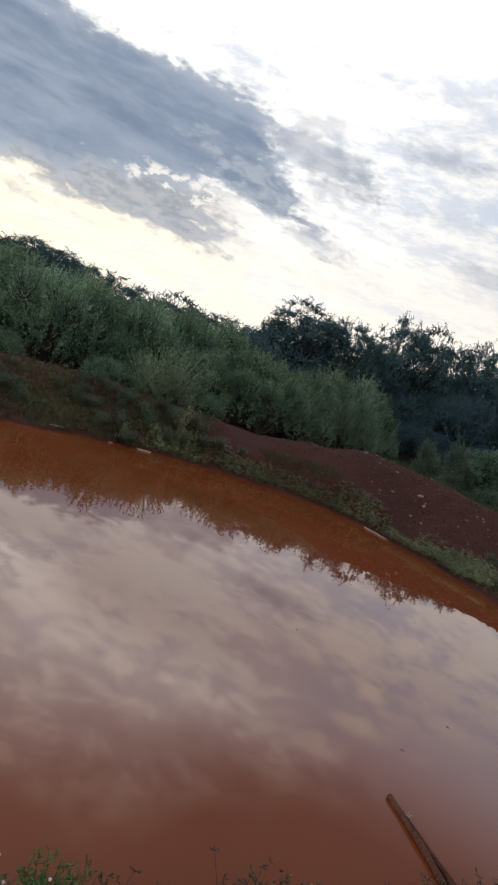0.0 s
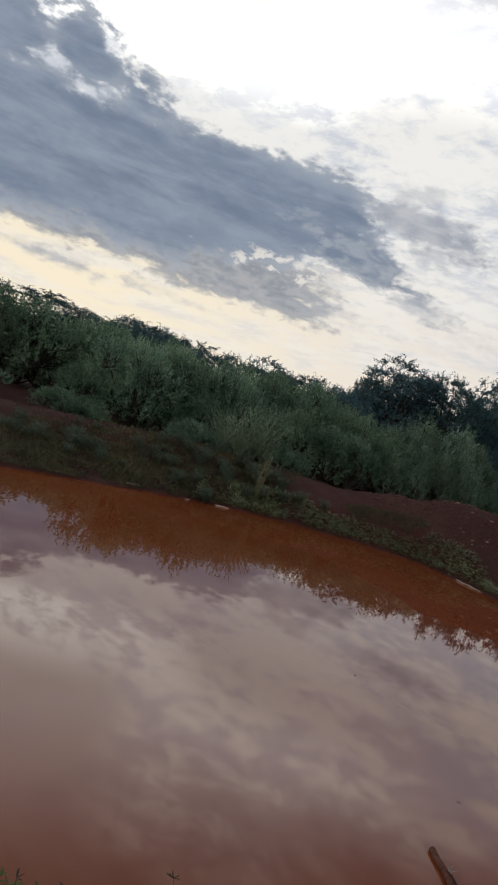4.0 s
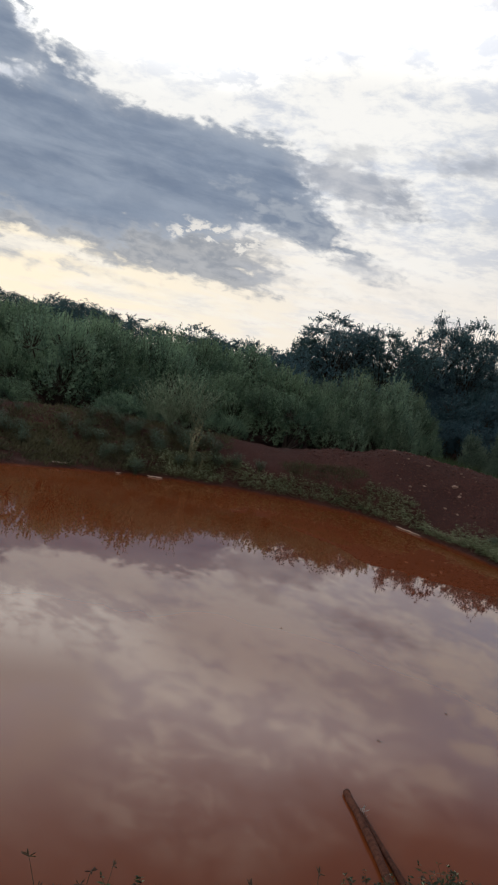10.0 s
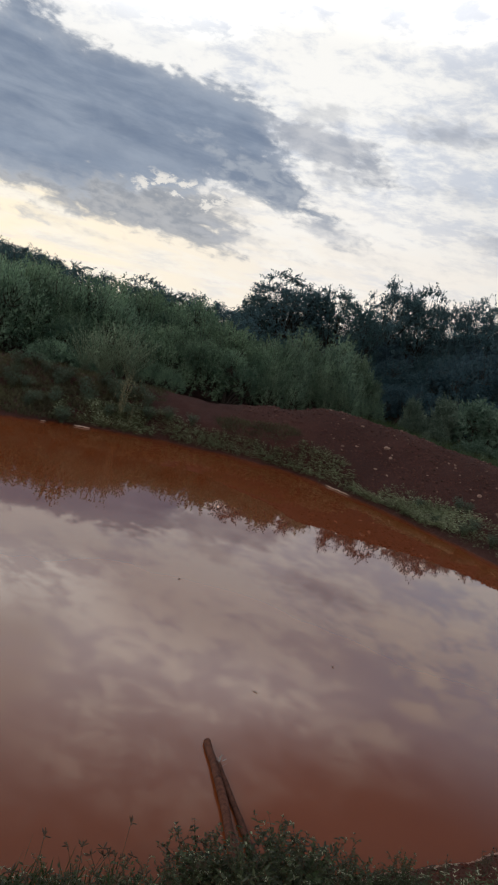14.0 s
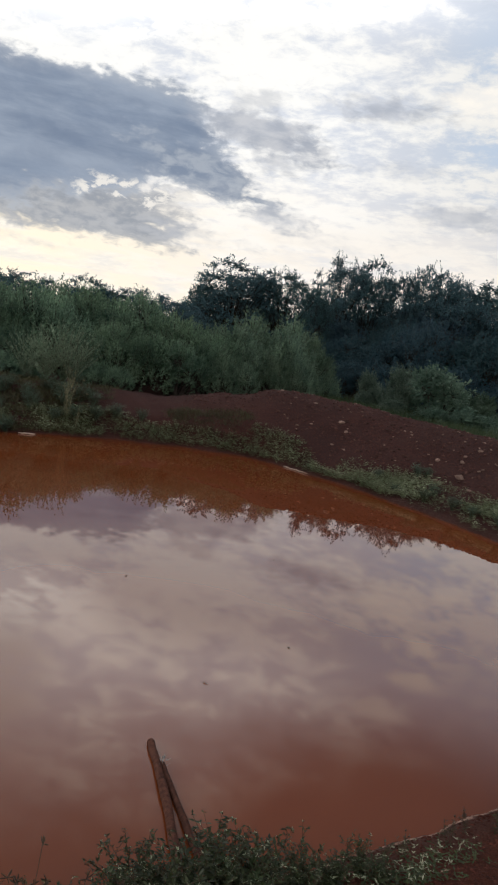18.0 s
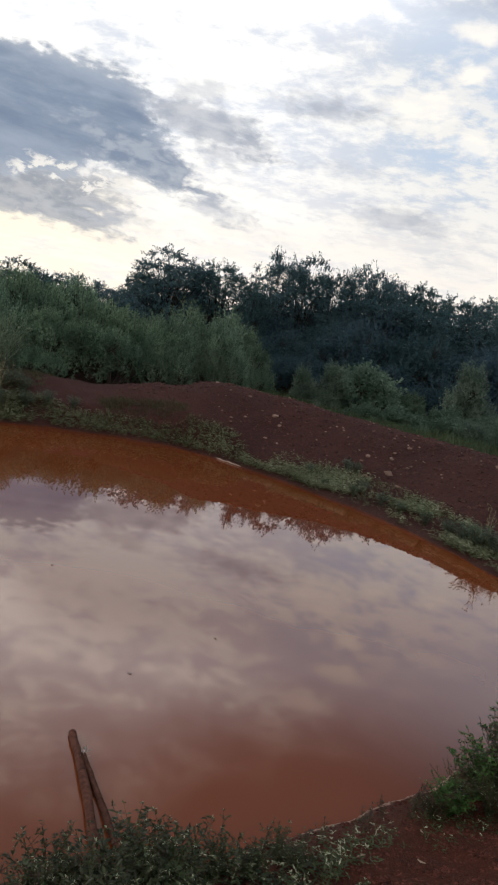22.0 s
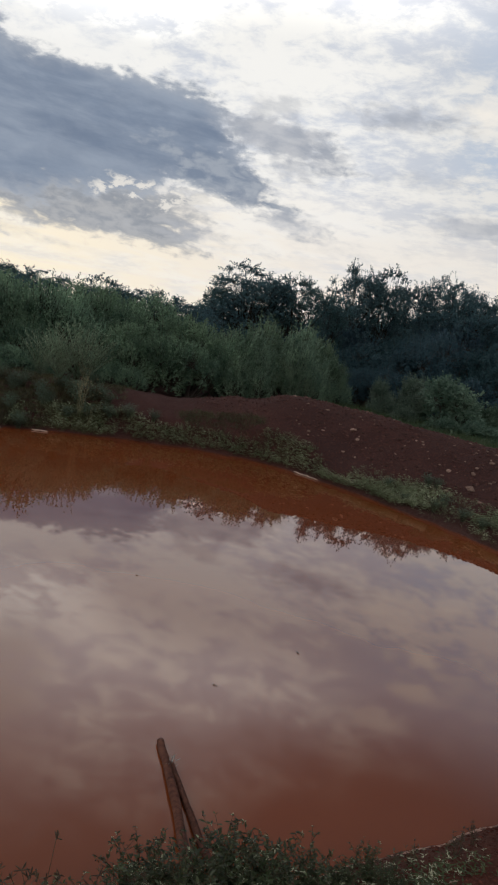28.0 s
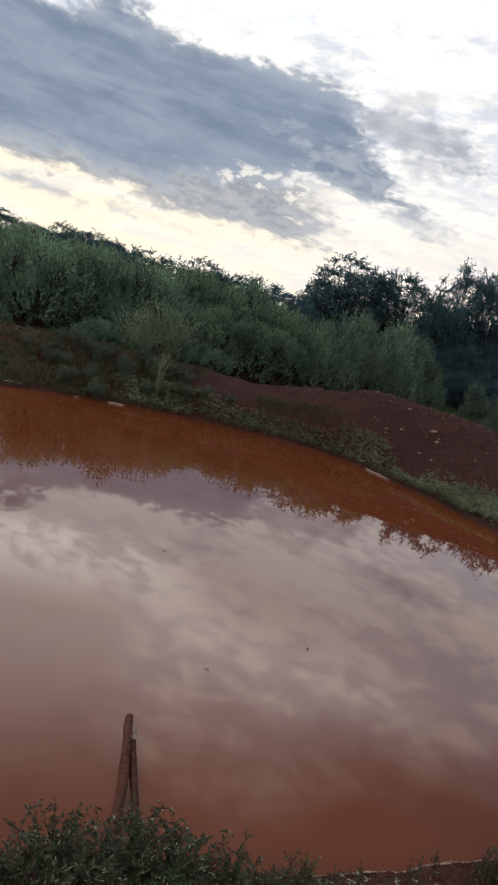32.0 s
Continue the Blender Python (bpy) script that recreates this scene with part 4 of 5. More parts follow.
def build_poles():
    pole("wooden_pole", "reddish brown wooden pole lying from the bank onto the water", (0.125, 2.02, 0.016), (-0.098, 2.828, 0.008), 0.0168, (0.010, 0.0, 0.0), 3)
    top = pole("wooden_pole", "lighter brown wooden pole with a frayed end on the water", (0.225, 2.03, 0.022), (-0.032, 2.690, 0.006), 0.0128, (0.0, 0.0, -0.005), 5)
    rng = np.random.default_rng(8)
    n = 16
    p = np.array([-0.034, 2.685, 0.022]) + rng.normal(size=(n, 3)) * [0.008, 0.012, 0.006]
    d = unit(np.array([-0.2, 0.5, 0.5]) + rng.normal(size=(n, 3)) * 0.6)
    part("frayed_fibre", mesh_of("frayed_fibre", *blades(p, d, unit(np.cross(d, scatter_dirs(rng, n))), rng.uniform(0.012, 0.03, n), 0.004), TAPE), top, "pale torn fibres at the end")


build_poles()


# ---- near bank plants ----
def weed(name, label, category, group, seed, height, n_stems, n_nodes, leaf, mat, spread_=0.5, berry=False, slim=0.34, rise=0.0, thick=0.005):
    rng = np.random.default_rng(seed)
    top = thing(name, label, category, group)
    m = 6
    s = np.linspace(0, 1, m)
    a = rng.uniform(0, 6.28, n_stems)
    r = spread_ * height * rng.uniform(0.25, 1, n_stems)
    h = height * rng.uniform(0.55, 1.0, n_stems)
    end = np.c_[r * np.cos(a), r * np.sin(a), h]
    root = np.c_[rng.normal(size=(n_stems, 2)) * 0.012, np.full(n_stems, -0.02)]
    path = root[:, None] + (end - root)[:, None] * np.stack([s ** 1.3, s ** 1.3, s], -1)[None] + rng.normal(size=(n_stems, m, 3)) * 0.006 * s[None, :, None]
    rad = np.outer(np.full(n_stems, 0.0012 + thick * height), 1 - 0.7 * s)
    # short side twigs
    tw_base = path[:, 2:5].reshape(-1, 3)
    flare = 0.3 if mat is HERB else 1.0
    tw_dir = unit(np.c_[rng.normal(size=(len(tw_base), 2)) * flare, np.full(len(tw_base), 1.0)])
    tw_end = tw_base + tw_dir * height * rng.uniform(0.12, 0.3, (len(tw_base), 1))
    twigs = np.stack([tw_base, (tw_base + tw_end) / 2 + rng.normal(size=tw_base.shape) * 0.004, tw_end], 1)
    part("stem", mesh_of("stem", *merge(tubes(path, rad, 4), tubes(twigs, np.outer(np.full(len(twigs), 0.0014), [1, 0.8, 0.5]), 3)), PALE if mat is PALE else STEM), top)
    t = np.linspace(0.08, 1, n_nodes)
    idx = t * (m - 1)
    lo = np.minimum(idx.astype(int), m - 2)
    q = path[:, lo] + (path[:, lo + 1] - path[:, lo]) * (idx - lo)[None, :, None]
    q = np.concatenate([q.reshape(-1, 3), (tw_base + tw_end) / 2, tw_end, tw_end])
    q = np.repeat(q, 2, 0)
    out = unit(np.c_[rng.normal(size=(len(q), 2)), rng.uniform(rise, rise + 0.9, len(q))])
    side = unit(np.cross(out, np.array([0, 0, 1.0])) + rng.normal(size=out.shape) * 0.2)
    size = leaf * rng.uniform(0.5, 1.2, len(q))
    part("foliage", mesh_of("foliage", *leaves(q, out, side, size, size * slim, 0.15), mat), top)
    if mat is WEED:
        tip = np.concatenate([path[:, -1], tw_end])
        tagged(part("tip_foliage", mesh_of("tip_foliage", *stars(tip[rng.random(len(tip)) < 0.5], rng, 0.0140), TIP), top, "pale grey-green leaf rosettes"), kind="stuff")
    if berry:
        tip = np.concatenate([path[:, -1], tw_end])
        v, f = [], []
        o = np.array([[1, 0, 0], [-1, 0, 0], [0, 1, 0], [0, -1, 0], [0, 0, 1], [0, 0, -1]]) * 0.0045
        fo = np.array([[0, 2, 4], [2, 1, 4], [1, 3, 4], [3, 0, 4], [2, 0, 5], [1, 2, 5], [3, 1, 5], [0, 3, 5]])
        for i, p in enumerate(tip):
            v.append(o * rng.uniform(0.6, 1.2) + p)
            f.append(fo + 6 * i)
        tagged(part("seed_head", mesh_of("seed_head", np.concatenate(v), np.concatenate(f), STRAW), top, "small brown seed heads"), kind="stuff")
    return top


def finger_grass(seed, height):
    """A bare stalk with a spread of stubby seed fingers, and a few blades at its foot."""
    rng = np.random.default_rng(seed)
    top = thing("finger_grass", "thin grass stalk with dark spread seed fingers", "grass", "finger grass on the near bank")
    n = 4
    m = 5
    s = np.linspace(0, 1, m)
    a = rng.uniform(0, 6.28, n)
    lean = rng.uniform(0.05, 0.4, n) * height
    h = height * rng.uniform(0.6, 1.0, n)
    end = np.c_[lean * np.cos(a), lean * np.sin(a), h]
    path = end[:, None] * np.stack([s ** 1.5, s ** 1.5, s], -1)[None] + np.array([0, 0, -0.01])
    part("stalk", mesh_of("stalk", *tubes(path, np.outer(np.full(n, 0.0011), 1 - 0.4 * s), 4), STEM), top)
    tip = np.repeat(path[:, -1], 6, 0)
    d = unit(np.c_[rng.normal(size=(len(tip), 2)), rng.uniform(0.1, 0.8, len(tip))])
    f = np.stack([tip, tip + d * 0.011, tip + d * rng.uniform(0.013, 0.021, (len(tip), 1))], 1)
    part("seed_head", mesh_of("seed_head", *tubes(f, np.outer(np.full(len(f), 0.0019), [0.6, 1, 0.35]), 4), STRAW), top, "stubby brown seed fingers")
    nb = 26
    d = unit(np.c_[rng.normal(size=(nb, 2)) * 0.6, np.ones(nb)])
    part("blade_tuft", mesh_of("blade_tuft", *blades(np.c_[rng.normal(size=(nb, 2)) * 0.025, np.zeros(nb)], d, unit(np.cross(d, scatter_dirs(rng, nb))), height * rng.uniform(0.25, 0.6, nb), 0.006), NEARGRASS), top)
    return top


def strew(kinds, spots, rng):
    used = set()
    for kind, x, y, s in spots:
        m = put(kinds[kind], x, y, s, rng.uniform(0, 6.28))
        if kind in used:
            copy_thing(kinds[kind], m).matrix_basis = m
        else:
            kinds[kind].matrix_world = m
            used.add(kind)


def build_far_herbs():
    rng = np.random.default_rng(33)
    herb = [weed("tall_herb", "tall grey-green herb clump with upright shoots by the water", "plant", "herb clumps on the far bank", 150 + i, 1.06, 32, 46, 0.056, HERB, 0.66, False, 0.30, 2.4, 0.002) for i in range(2)]
    strew(herb, [(0, -3.2, 11.3, 0.82), (1, -2.95, 11.4, 0.90), (0, -3.45, 11.15, 0.66), (0, -2.75, 11.2, 0.66), (1, -3.1, 11.0, 0.52)], rng)
    stalk = weed("seed_stalk", "tall pale grass stalk with a seed head by the water", "grass", "seed stalks on the far bank", 160, 0.80, 3, 30, 0.036, PALE, 0.14, True, 0.30, 0.6, 0.001)
    strew({0: stalk}, [(0, -2.45, 9.95, 1.2), (0, -2.5, 10.0, 0.85), (0, -2.3, 9.9, 0.5), (0, 3.2, 6.95, 0.75), (0, 3.28, 6.8, 0.5)], rng)
    low = weed("bank_weed", "green weed clump at the far water's edge", "weed", "weed clumps on the far bank", 170, 0.27, 30, 9, 0.030, SHRUB, 0.75)
    by_hedge = [(0, -2.1, 10.15, 0.9), (0, -1.85, 10.3, 0.8), (0, -2.35, 10.0, 0.9), (0, -1.5, 10.4, 0.7), (0, -2.6, 9.85, 0.8), (0, -3.0, 10.0, 0.9), (0, -3.3, 9.7, 0.6), (0, -3.4, 10.3, 0.9), (0, -2.7, 10.3, 1.1), (0, -4.0, 9.9, 0.7),
                (0, -4.7, 9.2, 0.6), (0, -5.1, 9.0, 0.7), (0, -3.7, 10.2, 0.9), (0, -2.4, 10.4, 1.1), (0, -5.6, 8.2, 0.6), (0, -2.9, 10.5, 1.0), (0, -2.2, 10.35, 0.9), (0, -2.55, 10.15, 1.0)]
    by_mound = [(0, 1.75, 9.35, 0.7), (0, 2.25, 9.35, 0.95), (0, 2.35, 9.3, 0.8), (0, 1.9, 8.9, 0.7), (0, 2.2, 8.6, 0.9), (0, 2.45, 8.25, 0.9), (0, 2.6, 8.0, 0.8), (0, 2.8, 7.65, 0.9), (0, 2.95, 7.35, 1.1), (0, 3.05, 7.15, 1.2), (0, 3.12, 6.95, 1.6), (0, 3.25, 6.8, 1.3), (0, 2.35, 8.75, 0.9)]
    scrub = [(0, -2.6 - 3.2 * u + rng.normal() * 0.25, 9.75 - 1.75 * u + 1.5 * rng.random() ** 1.4, rng.uniform(0.35, 0.95)) for u in rng.random(46)]
    strew({0: low}, by_hedge + [(k, x, y, 0.72 * s) for k, x, y, s in by_mound] + scrub, rng)


build_far_herbs()


def build_near_bank():
    rng = np.random.default_rng(31)
    # creeping mat on the near bank
    edge = lambda x, y: 0.16 * wobble(x, y, 4.0, 0.3)
    keep = lambda x, y, sd: np.maximum(smooth(0.10, 0.20, sd), smooth(0.35, 0.15, x)) * smooth(1.05, 0.72, sd + edge(x, y) + np.clip(x - 0.05, 0, 9) * 0.45) * np.clip(0.65 + 0.8 * wobble(x, y, 9.0, 1.0), 0.1, 1) * smooth(0.06, -0.14, x - 0.95 - (y - 2.2) * 0.9)
    pts = sample(rng, 38000, (-3.2, 1.1, 0.0, 2.6), keep)
    ob = new("creeping_weeds", creeper_mesh("creeping_weeds", pts, rng, 0.060, 0.0215, WEED, 3))
    tagged(ob, "mat of dark green creeping weeds with pale tips on the red near bank", "weeds", kind="stuff")
    tip = pts[rng.random(len(pts)) < 0.16 + 0.34 * smooth(-0.6, 0.2, pts[:, 0])] + np.array([0, 0, 1.0]) * rng.uniform(0.035, 0.085, (1, 1))
    tip[:, 2] += rng.uniform(-0.02, 0.02, len(tip))
    tagged(part("tip_foliage", mesh_of("tip_foliage", *stars(tip, rng, 0.0140), TIP), ob, "pale grey-green leaf rosettes"), kind="stuff")
    pts = sample(rng, 5000, (-3.0, 0.0, 0.0, 2.1), lambda x, y, sd: smooth(0.75, 0.3, sd) * smooth(0.05, -0.35, x) * 0.8)
    foot = sample(rng, 1500, (1.2, 2.4, 2.2, 2.8), lambda x, y, sd: smooth(0.20, 0.04, np.abs(y - 2.50 - (x - 1.3) * 0.22) + 0.1 * wobble(x, y, 9.0, 0.3)))
    mat = new("foot_weeds", creeper_mesh("foot_weeds", foot, rng, 0.035, 0.016, WEED, 2))
    tagged(mat, "thin dark creeping weeds with pale tips at the bush's foot", "weeds", kind="stuff")
    tagged(part("tip_foliage", mesh_of("tip_foliage", *stars(foot[::6] + np.array([0, 0, 0.03]), rng, 0.012), TIP), mat, "pale grey-green leaf rosettes"), kind="stuff")
    ob = new("near_grass", grass_mesh("near_grass", pts, rng, 0.085, 0.006, NEARGRASS))
    tagged(ob, "short dark grass on the near bank", "grass", kind="stuff")

    weeds = [weed("weed", "bushy green weed with narrow leaves on the near bank", "weed", "weeds on the near bank", 90 + i, 0.24, 24, 15, 0.026, WEED, 0.85, i != 2, 0.38) for i in range(3)]
    spots = [(0, 0.15, 1.98, 0.85), (1, 0.24, 2.02, 0.95), (2, 0.22, 1.88, 0.75), (0, 0.05, 1.90, 0.7), (1, -0.08, 1.87, 0.6), (2, 0.42, 2.05, 0.45), (0, 0.36, 1.92, 0.4), (1, 0.55, 2.10, 0.35),
             (2, -0.22, 1.78, 0.6), (0, -0.40, 1.68, 0.55), (1, -0.70, 1.58, 0.95), (1, -0.60, 1.56, 0.8), (2, -0.80, 1.48, 0.55), (0, -0.98, 1.36, 0.5), (2, -1.3, 1.2, 0.5), (1, 0.33, 2.07, 0.75), (0, 0.46, 2.12, 0.6), (2, 0.58, 2.14, 0.5), (1, 0.66, 2.2, 0.45), (0, 0.12, 1.86, 0.9), (2, 0.28, 1.94, 0.85), (1, -0.02, 1.98, 0.75), (2, 0.38, 1.86, 0.55), (0, 0.72, 2.16, 0.35)]
    strew(weeds, spots, rng)
    leafy = [weed("leafy_weed", "broad-leaved fresh green weed on the near bank", "weed", "leafy weeds on the near bank", 100 + i, 0.2, 30, 16, 0.0235, LEAFY, 0.85) for i in range(2)]
    strew(leafy, [(i % 2, -1.5 - 0.14 * i + rng.uniform(-0.05, 0.05), 1.22 - 0.06 * i + rng.uniform(-0.22, 0.08), rng.uniform(0.62, 0.98)) for i in range(10)] + [(0, 1.95, 2.95, 1.5), (1, 2.1, 2.85, 1.7), (0, 2.0, 2.7, 1.4)], rng)
    sprigs = [weed("sprig", "single upright rusty brown weed at the water's edge", "weed", "sprigs at the water's edge", 110 + i, 0.13, 3, 12, 0.019, RUSTY, 0.24, True, 0.24) for i in range(2)]
    strew(sprigs, [(0, 1.42, 2.66, 1.5), (1, 1.5, 2.72, 1.8), (0, 1.58, 2.78, 2.2), (1, 1.68, 2.86, 2.5), (0, 1.62, 2.72, 2.1), (1, 1.8, 2.95, 2.6), (0, 0.66, 2.20, 0.6), (1, 0.74, 2.26, 0.65), (0, 0.82, 2.32, 0.8), (0, 1.00, 2.43, 0.9), (1, 1.08, 2.52, 0.65), (0, 0.56, 2.16, 0.6), (1, 1.2, 2.52, 1.0), (0, 1.24, 2.58, 0.9), (1, 1.3, 2.52, 1.1)], rng)
    fg = [finger_grass(120 + i, 0.24) for i in range(3)]
    strew(fg, [(i % 3, x, 1.42 + 0.43 * (x + 0.95) + rng.uniform(-0.2, 0.08), rng.uniform(0.65, 1.25)) for i, x in enumerate(np.concatenate([rng.uniform(-1.45, -0.7, 20), rng.uniform(-0.75, -0.02, 24)]))], rng)
    # bushy plant at the right of the near shore
    big = [weed("shore_bush", "bushy green weed clump at the near water's edge", "weed", "weed clumps at the near shore", 130 + i, 0.35, 40, 26, (0.031, 0.019)[i], (LEAFY, WEED)[i], 0.78, True, (0.50, 0.34)[i]) for i in range(2)]
    strew(big, [(1, 1.27, 2.53, 0.33), (0, 1.34, 2.56, 0.41), (0, 1.52, 2.70, 0.70), (1, 1.66, 2.78, 0.78), (1, 1.5, 2.56, 0.49), (0, 1.66, 2.5, 0.53), (1, 1.82, 2.52, 0.61), (0, 2.05, 2.95, 0.90), (1, 2.2, 2.8, 0.82), (0, 2.3, 3.1, 0.90), (0, 1.76, 2.95, 0.74), (1, 1.62, 2.56, 0.61), (0, 1.86, 2.82, 0.82), (1, 1.40, 2.62, 0.49), (0, 1.78, 2.62, 0.74), (1, 2.0, 2.7, 0.78)], rng)
    # loose plants on the bare soil
    small = weed("seedling", "tiny weed seedling on bare red soil", "weed", "seedlings on the bare soil", 140, 0.045, 9, 5, 0.013, WEED, 1.1)
    strew({0: small}, [(0, 0.80, 1.95, 1.0), (0, 0.92, 1.85, 0.9), (0, 0.72, 2.05, 1.0), (0, 0.86, 1.78, 1.1), (0, 0.98, 1.96, 0.8), (0, 0.66, 1.86, 0.9), (0, 0.90, 2.05, 0.7)], rng)
    # globe flowers on stalks
    for x, y in ((-1.63, 1.04), (-1.60, 1.035), (-1.62, 1.0), (-1.66, 0.98), (-1.51, 1.02)):
        top = thing("globe_flower", "small pinkish globe flower on a thin stalk", "flower", "globe flowers on the near bank", put(None, x, y, 1.0, rng.uniform(0, 6)))
        h = rng.uniform(0.26, 0.33)
        path = np.array([[0, 0, -0.01], [0.01, 0.004, h * 0.5], [0.03, 0.012, h]])
        part("stalk", mesh_of("stalk", *tubes([path], [[0.0018, 0.0015, 0.0012]], 5), STEM), top)
        bm = bmesh.new()
        bmesh.ops.create_icosphere(bm, subdivisions=2, radius=0.0052)
        for v in bm.verts:
            v.co = v.co * rng.uniform(0.85, 1.12) + Vector(path[-1])
        me = bpy.data.meshes.new("flower_head")
        bm.to_mesh(me)
        bm.free()
        me.materials.append(FLOWER)
        part("flower_head", me, top, "pinkish round flower head")


build_near_bank()


# ---- stones, clods and flotsam ----
def stone_mesh(name, seed, mat, flat=0.6, fine=2):
    rng = np.random.default_rng(seed)
    bm = bmesh.new()
    bmesh.ops.create_icosphere(bm, subdivisions=fine, radius=1.0)
    k = scatter_dirs(rng, 5)
    for v in bm.verts:
        p = np.array(v.co)
        cut = min(1.0, min(0.72 / max(float(p @ q), 1e-3) if p @ q > 0.72 else 1.0 for q in k))
        v.co = Vector(p * cut * (1 + 0.08 * rng.normal())) * 1.0
        v.co.z *= flat
    me = bpy.data.meshes.new(name)
    bm.to_mesh(me)
    bm.free()
    me.materials.append(mat)
    return me


def build_stones():
    rng = np.random.default_rng(41)
    meshes = [stone_mesh("stone", 200 + i, STONE) for i in range(5)]
    n = 0
    named = [(2.72, 9.12, 0.065), (2.1, 9.35, 0.035), (2.45, 9.2, 0.03), (2.75, 8.75, 0.03), (1.2, 10.2, 0.025)]
    while n < 150:
        if n < len(named):
            x, y, s = named[n]
        else:
            u = rng.uniform(0, 1)
            x = 0.4 + 4.4 * u
            y = np.interp(x, [0.4, 1.6, 2.4, 3.1, 3.7, 4.2, 5.2], [11.4, 11.1, 10.7, 10.2, 9.6, 8.8, 7.2]) + rng.normal() * 0.7 - 0.45
            s = 0.007 + 0.010 * rng.exponential(0.8)
            if shore_distance(np.array([x]), np.array([y]))[0] < 0.5:
                continue
        ob = new("stone", meshes[n % 5])
        ob.matrix_world = Matrix.Translation((x, y, gz(x, y) + s * 0.18)) @ Euler((rng.uniform(-0.3, 0.3), rng.uniform(-0.3, 0.3), rng.uniform(0, 6))).to_matrix().to_4x4() @ Matrix.Diagonal((s * 1.25, s, s, 1))
        tagged(ob, "pale pinkish stone half sunk in the red mound" if s > 0.04 else "small pale stone on the red mound", "stone", "stones on the mound")
        n += 1
    # clods on the bare soil of both banks
    src = stone_mesh("clod", 300, CLOD, 0.6, 1)
    co = np.array([v.co for v in src.vertices])
    tri = np.array([list(p.vertices) for p in src.polygons])
    bpy.data.meshes.remove(src)
    for label, cnt, box, keep, lo, hi, mat in (
        ("loose red clods and grit on the near bank", 70000, (0.1, 1.75, 1.2, 2.75), lambda x, y, sd: 0.95 * smooth(0.0, 0.12, sd), 0.0020, 0.0082, CLOD),
        ("loose purplish brown clods on the mound", 15000, (-1.0, 5.5, 7.0, 11.8), lambda x, y, sd: 0.9 * smooth(0.3, 0.6, sd), 0.006, 0.030, FARCLOD),
    ):
        p = sample(rng, cnt, box, keep)
        s = lo + (hi - lo) * rng.random(len(p)) ** 3
        p[:, 2] += s * 0.3
        a = rng.uniform(0, 6.28, len(p))
        c, sn = np.cos(a)[:, None], np.sin(a)[:, None]
        x = co[None, :, 0] * c - co[None, :, 1] * sn
        y = co[None, :, 0] * sn + co[None, :, 1] * c
        v = p[:, None] + np.stack([x, y, np.broadcast_to(co[None, :, 2], x.shape)], -1) * s[:, None, None]
        f = (tri[None] + np.arange(len(p))[:, None, None] * len(co)).reshape(-1, 3)
        ob = new("clods", mesh_of("clods", v.reshape(-1, 3), f, mat))
        tagged(ob, label, "soil clods", kind="stuff")
    # pale scum and debris at the far water line
    for i, (x, y, ln, turn) in enumerate(((0.72, 9.85, 0.5, -45), (-3.86, 8.57, 0.26, 33), (-2.78, 9.39, 0.22, 31), (-3.2, 9.06, 0.07, 35))):
        m = 12
        s = np.linspace(-0.5, 0.5, m)
        path = np.c_[s * ln, rng.normal(size=m) * 0.008, 0.012 + rng.random(m) * 0.006]
        rad = 0.0065 * (1 - (2 * s) ** 4) * rng.uniform(0.6, 1.1, m) + 0.003
        ob = new("scum_streak", mesh_of("scum_streak", *tubes([path], [rad], 6), FOAM, True))
        ob.matrix_world = Matrix.Translation((x, y, max(gz(x, y), 0.0) - 0.004)) @ Matrix.Rotation(radians(turn), 4, "Z")
        tagged(ob, "pale dried scum and debris at the water line", "debris", "debris at the water line")
    # pale crust along the near water line: a thin raised ribbon that follows the edge
    near = np.array([(0.30, 2.16), (0.53, 2.27), (0.76, 2.42), (1.0, 2.55), (1.15, 2.69), (1.34, 2.80), (1.75, 3.13)])
    t = np.linspace(0, len(near) - 1, 220)
    mid = np.c_[np.interp(t, range(len(near)), near[:, 0]), np.interp(t, range(len(near)), near[:, 1])]
    along = unit(np.gradient(mid, axis=0))
    out = np.c_[along[:, 1], -along[:, 0]]
    reach = np.linspace(-0.15, 0.2, 141)
    grid = mid[:, None] + out[:, None] * reach[None, :, None]
    z = ground_z(grid[..., 0], grid[..., 1])
    a = reach[np.argmax(z > 0.0, 1)]
    wide = 0.006 + 0.030 * np.clip(0.4 + 0.9 * wobble(mid[:, 0], mid[:, 1], 24.0, 0.2) + 0.5 * wobble(mid[:, 0], mid[:, 1], 70.0, 0.9), 0, 1) + 0.008 * rng.random(len(mid))
    rows = []
    for off, lift in ((0.0, -0.003), (0.3, 0.006), (0.7, 0.005), (1.0, -0.002)):
        q = mid + out * (a + wide * off)[:, None]
        rows.append(np.c_[q, np.maximum(ground_z(q[:, 0], q[:, 1]), 0) + lift * rng.uniform(0.3, 1.5, len(q))])
    v = np.stack(rows, 1).reshape(-1, 3)
    i = (np.arange(len(mid) - 1)[:, None] * 4 + np.arange(3)).ravel()[:, None]
    ob = new("mud_crust", mesh_of("mud_crust", v, i + [0, 1, 5, 4], CRUST, True))
    tagged(ob, "pale crust of dried mud along the near water line", "mud crust")
    # floating leaves
    bm = bmesh.new()
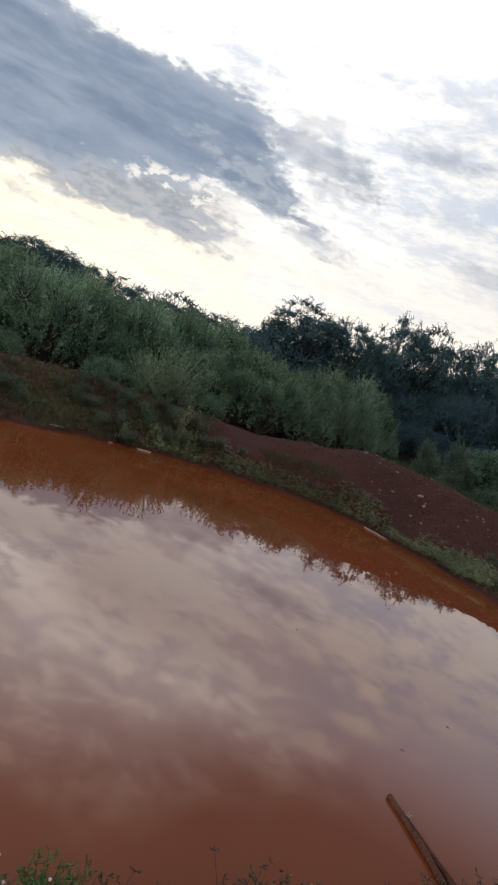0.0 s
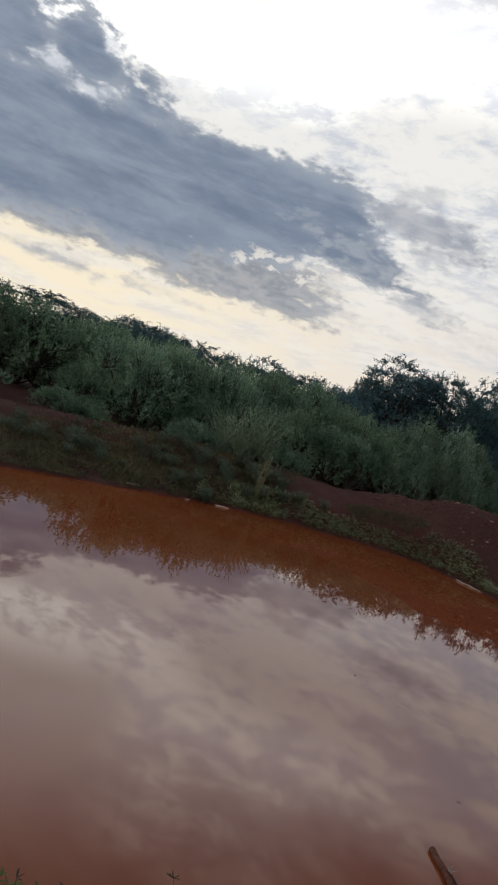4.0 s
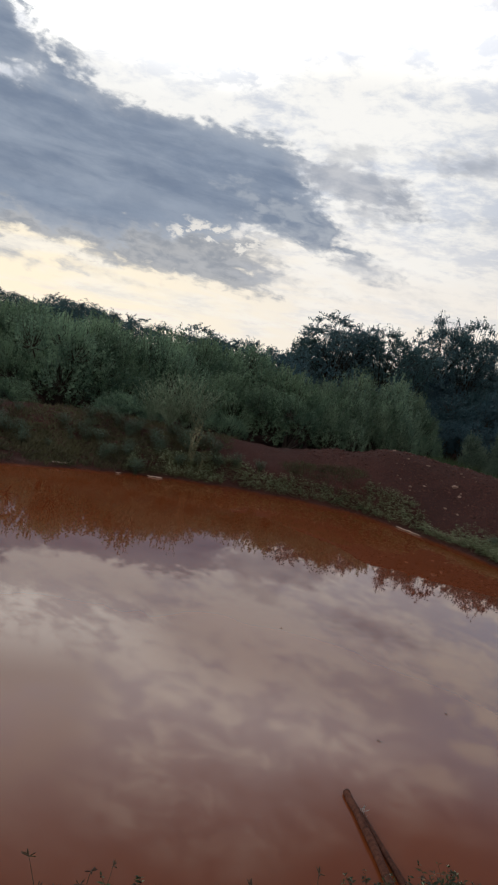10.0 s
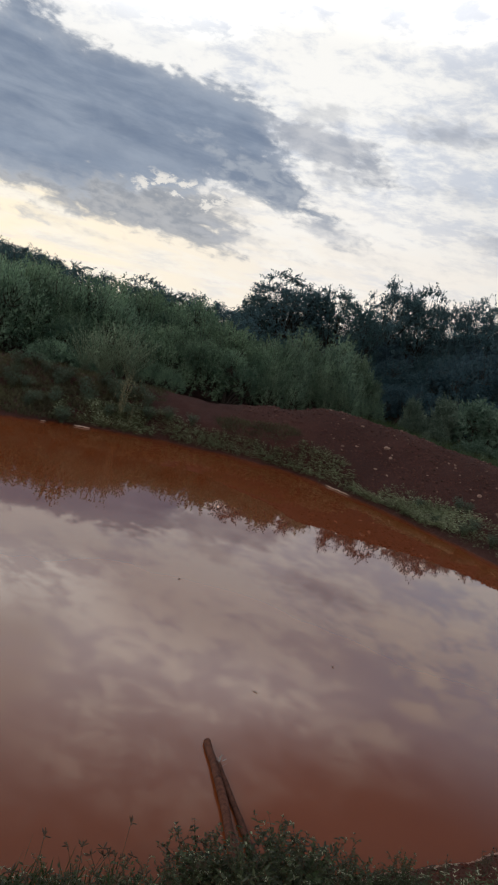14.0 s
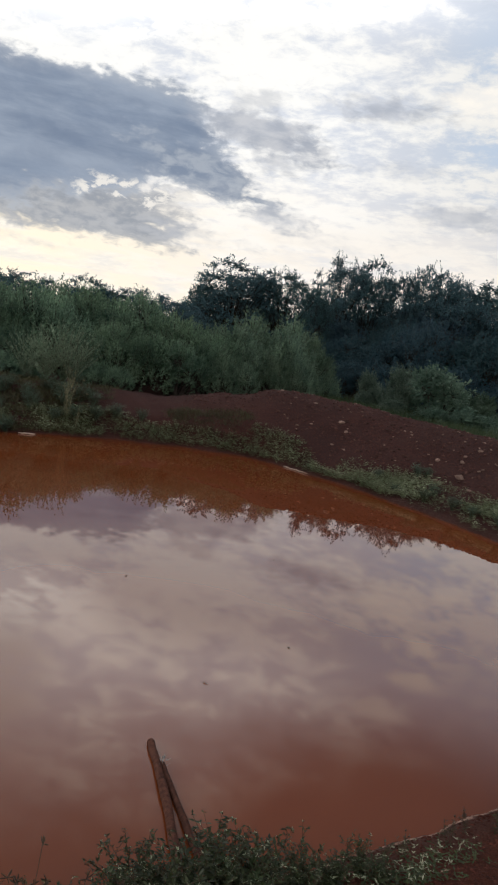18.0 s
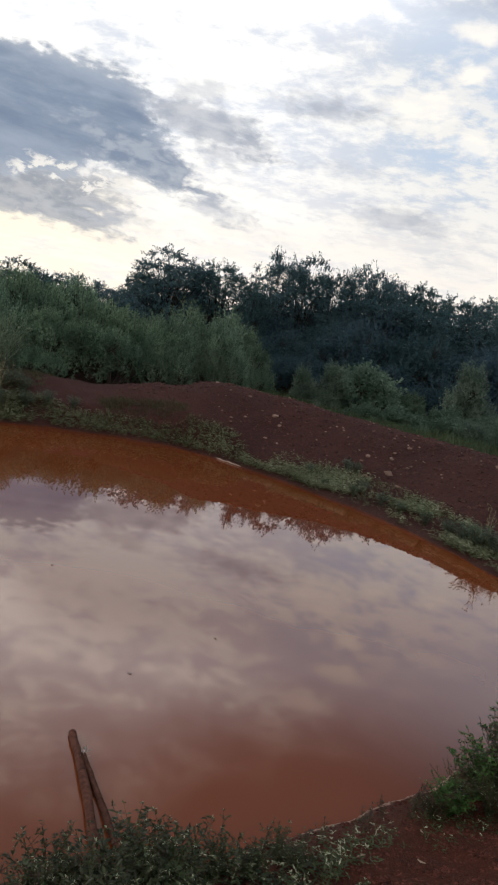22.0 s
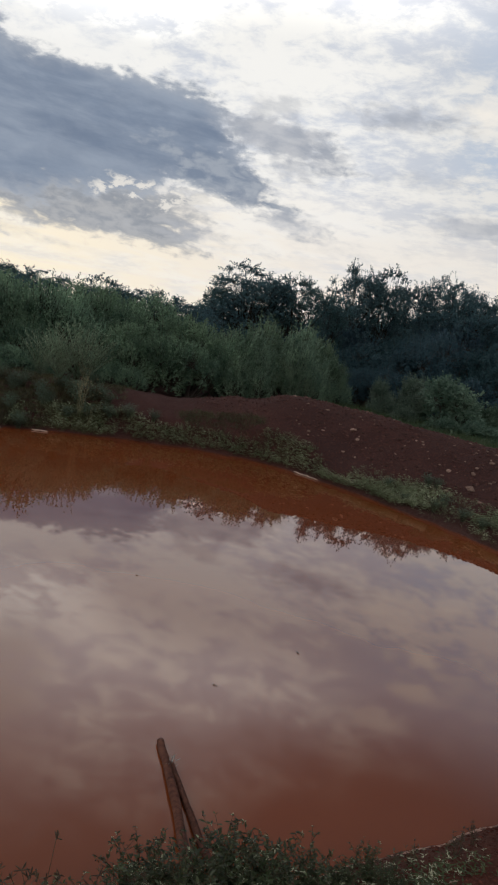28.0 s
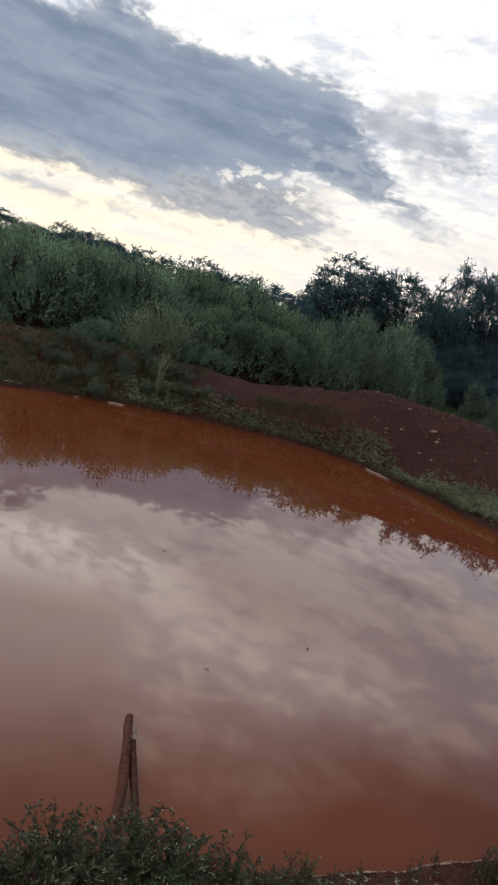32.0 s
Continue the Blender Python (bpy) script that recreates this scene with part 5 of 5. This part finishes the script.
    vs = [bm.verts.new(p) for p in ((-1, 0, 0.1), (-0.3, 0.32, 0.25), (0.5, 0.25, 0.2), (1, 0, 0.3), (0.5, -0.25, 0.2), (-0.3, -0.32, 0.25), (0, 0, 0.02))]
    for a in range(6):
        bm.faces.new((vs[a], vs[(a + 1) % 6], vs[6]))
    me = bpy.data.meshes.new("floating_leaf")
    bm.to_mesh(me)
    bm.free()
    me.materials.append(DEAD)
    for x, y in FLOATING:
        ob = new("floating_leaf", me)
        ob.matrix_world = Matrix.Translation((x, y, 0.002)) @ Matrix.Rotation(rng.uniform(0, 6), 4, "Z") @ Matrix.Diagonal((0.016, 0.013, 0.004, 1))
        tagged(ob, "tiny brown leaf floating on the pond", "leaf", "leaves on the water")


def build_litter():
    """Dry stalks and curled leaves on the bare soil."""
    for x, y, ln, turn in ((0.93, 2.22, 0.035, 0.5), (0.62, 2.13, 0.022, 2.0), (0.99, 2.33, 0.02, 1.2), (1.12, 2.2, 0.03, 2.6), (0.84, 2.02, 0.025, 0.2), (1.2, 2.42, 0.024, 1.7), (0.74, 1.84, 0.028, 2.9), (-0.62, 1.52, 0.03, 0.9)):
        m = 6
        s = np.linspace(-0.5, 0.5, m)
        mid = np.c_[s * ln, 0.15 * ln * np.cos(s * 3), 0.003 + 0.004 * np.abs(s)]
        half = 0.14 * ln * (1 - (2 * s) ** 2) + 0.0008
        v = np.concatenate([mid - np.c_[0 * s, half, -0.4 * half], mid, mid + np.c_[0 * s, half, 0.4 * half]])
        i = np.arange(m - 1)[:, None]
        ob = new("dry_leaf", mesh_of("dry_leaf", v, np.concatenate([i + [0, 1, m + 1, m], i + [m, m + 1, 2 * m + 1, 2 * m]]), LITTER, True))
        ob.matrix_world = Matrix.Translation((x, y, gz(x, y) + 0.004)) @ Matrix.Rotation(turn, 4, "Z")
        tagged(ob, "pale dry curled leaf lying on the red soil", "dry leaf", "dry leaves on the soil")


FLOATING = [(0.07, 3.41), (-0.57, 4.72), (0.49, 3.98), (0.42, 5.6)]
build_stones()
build_litter()
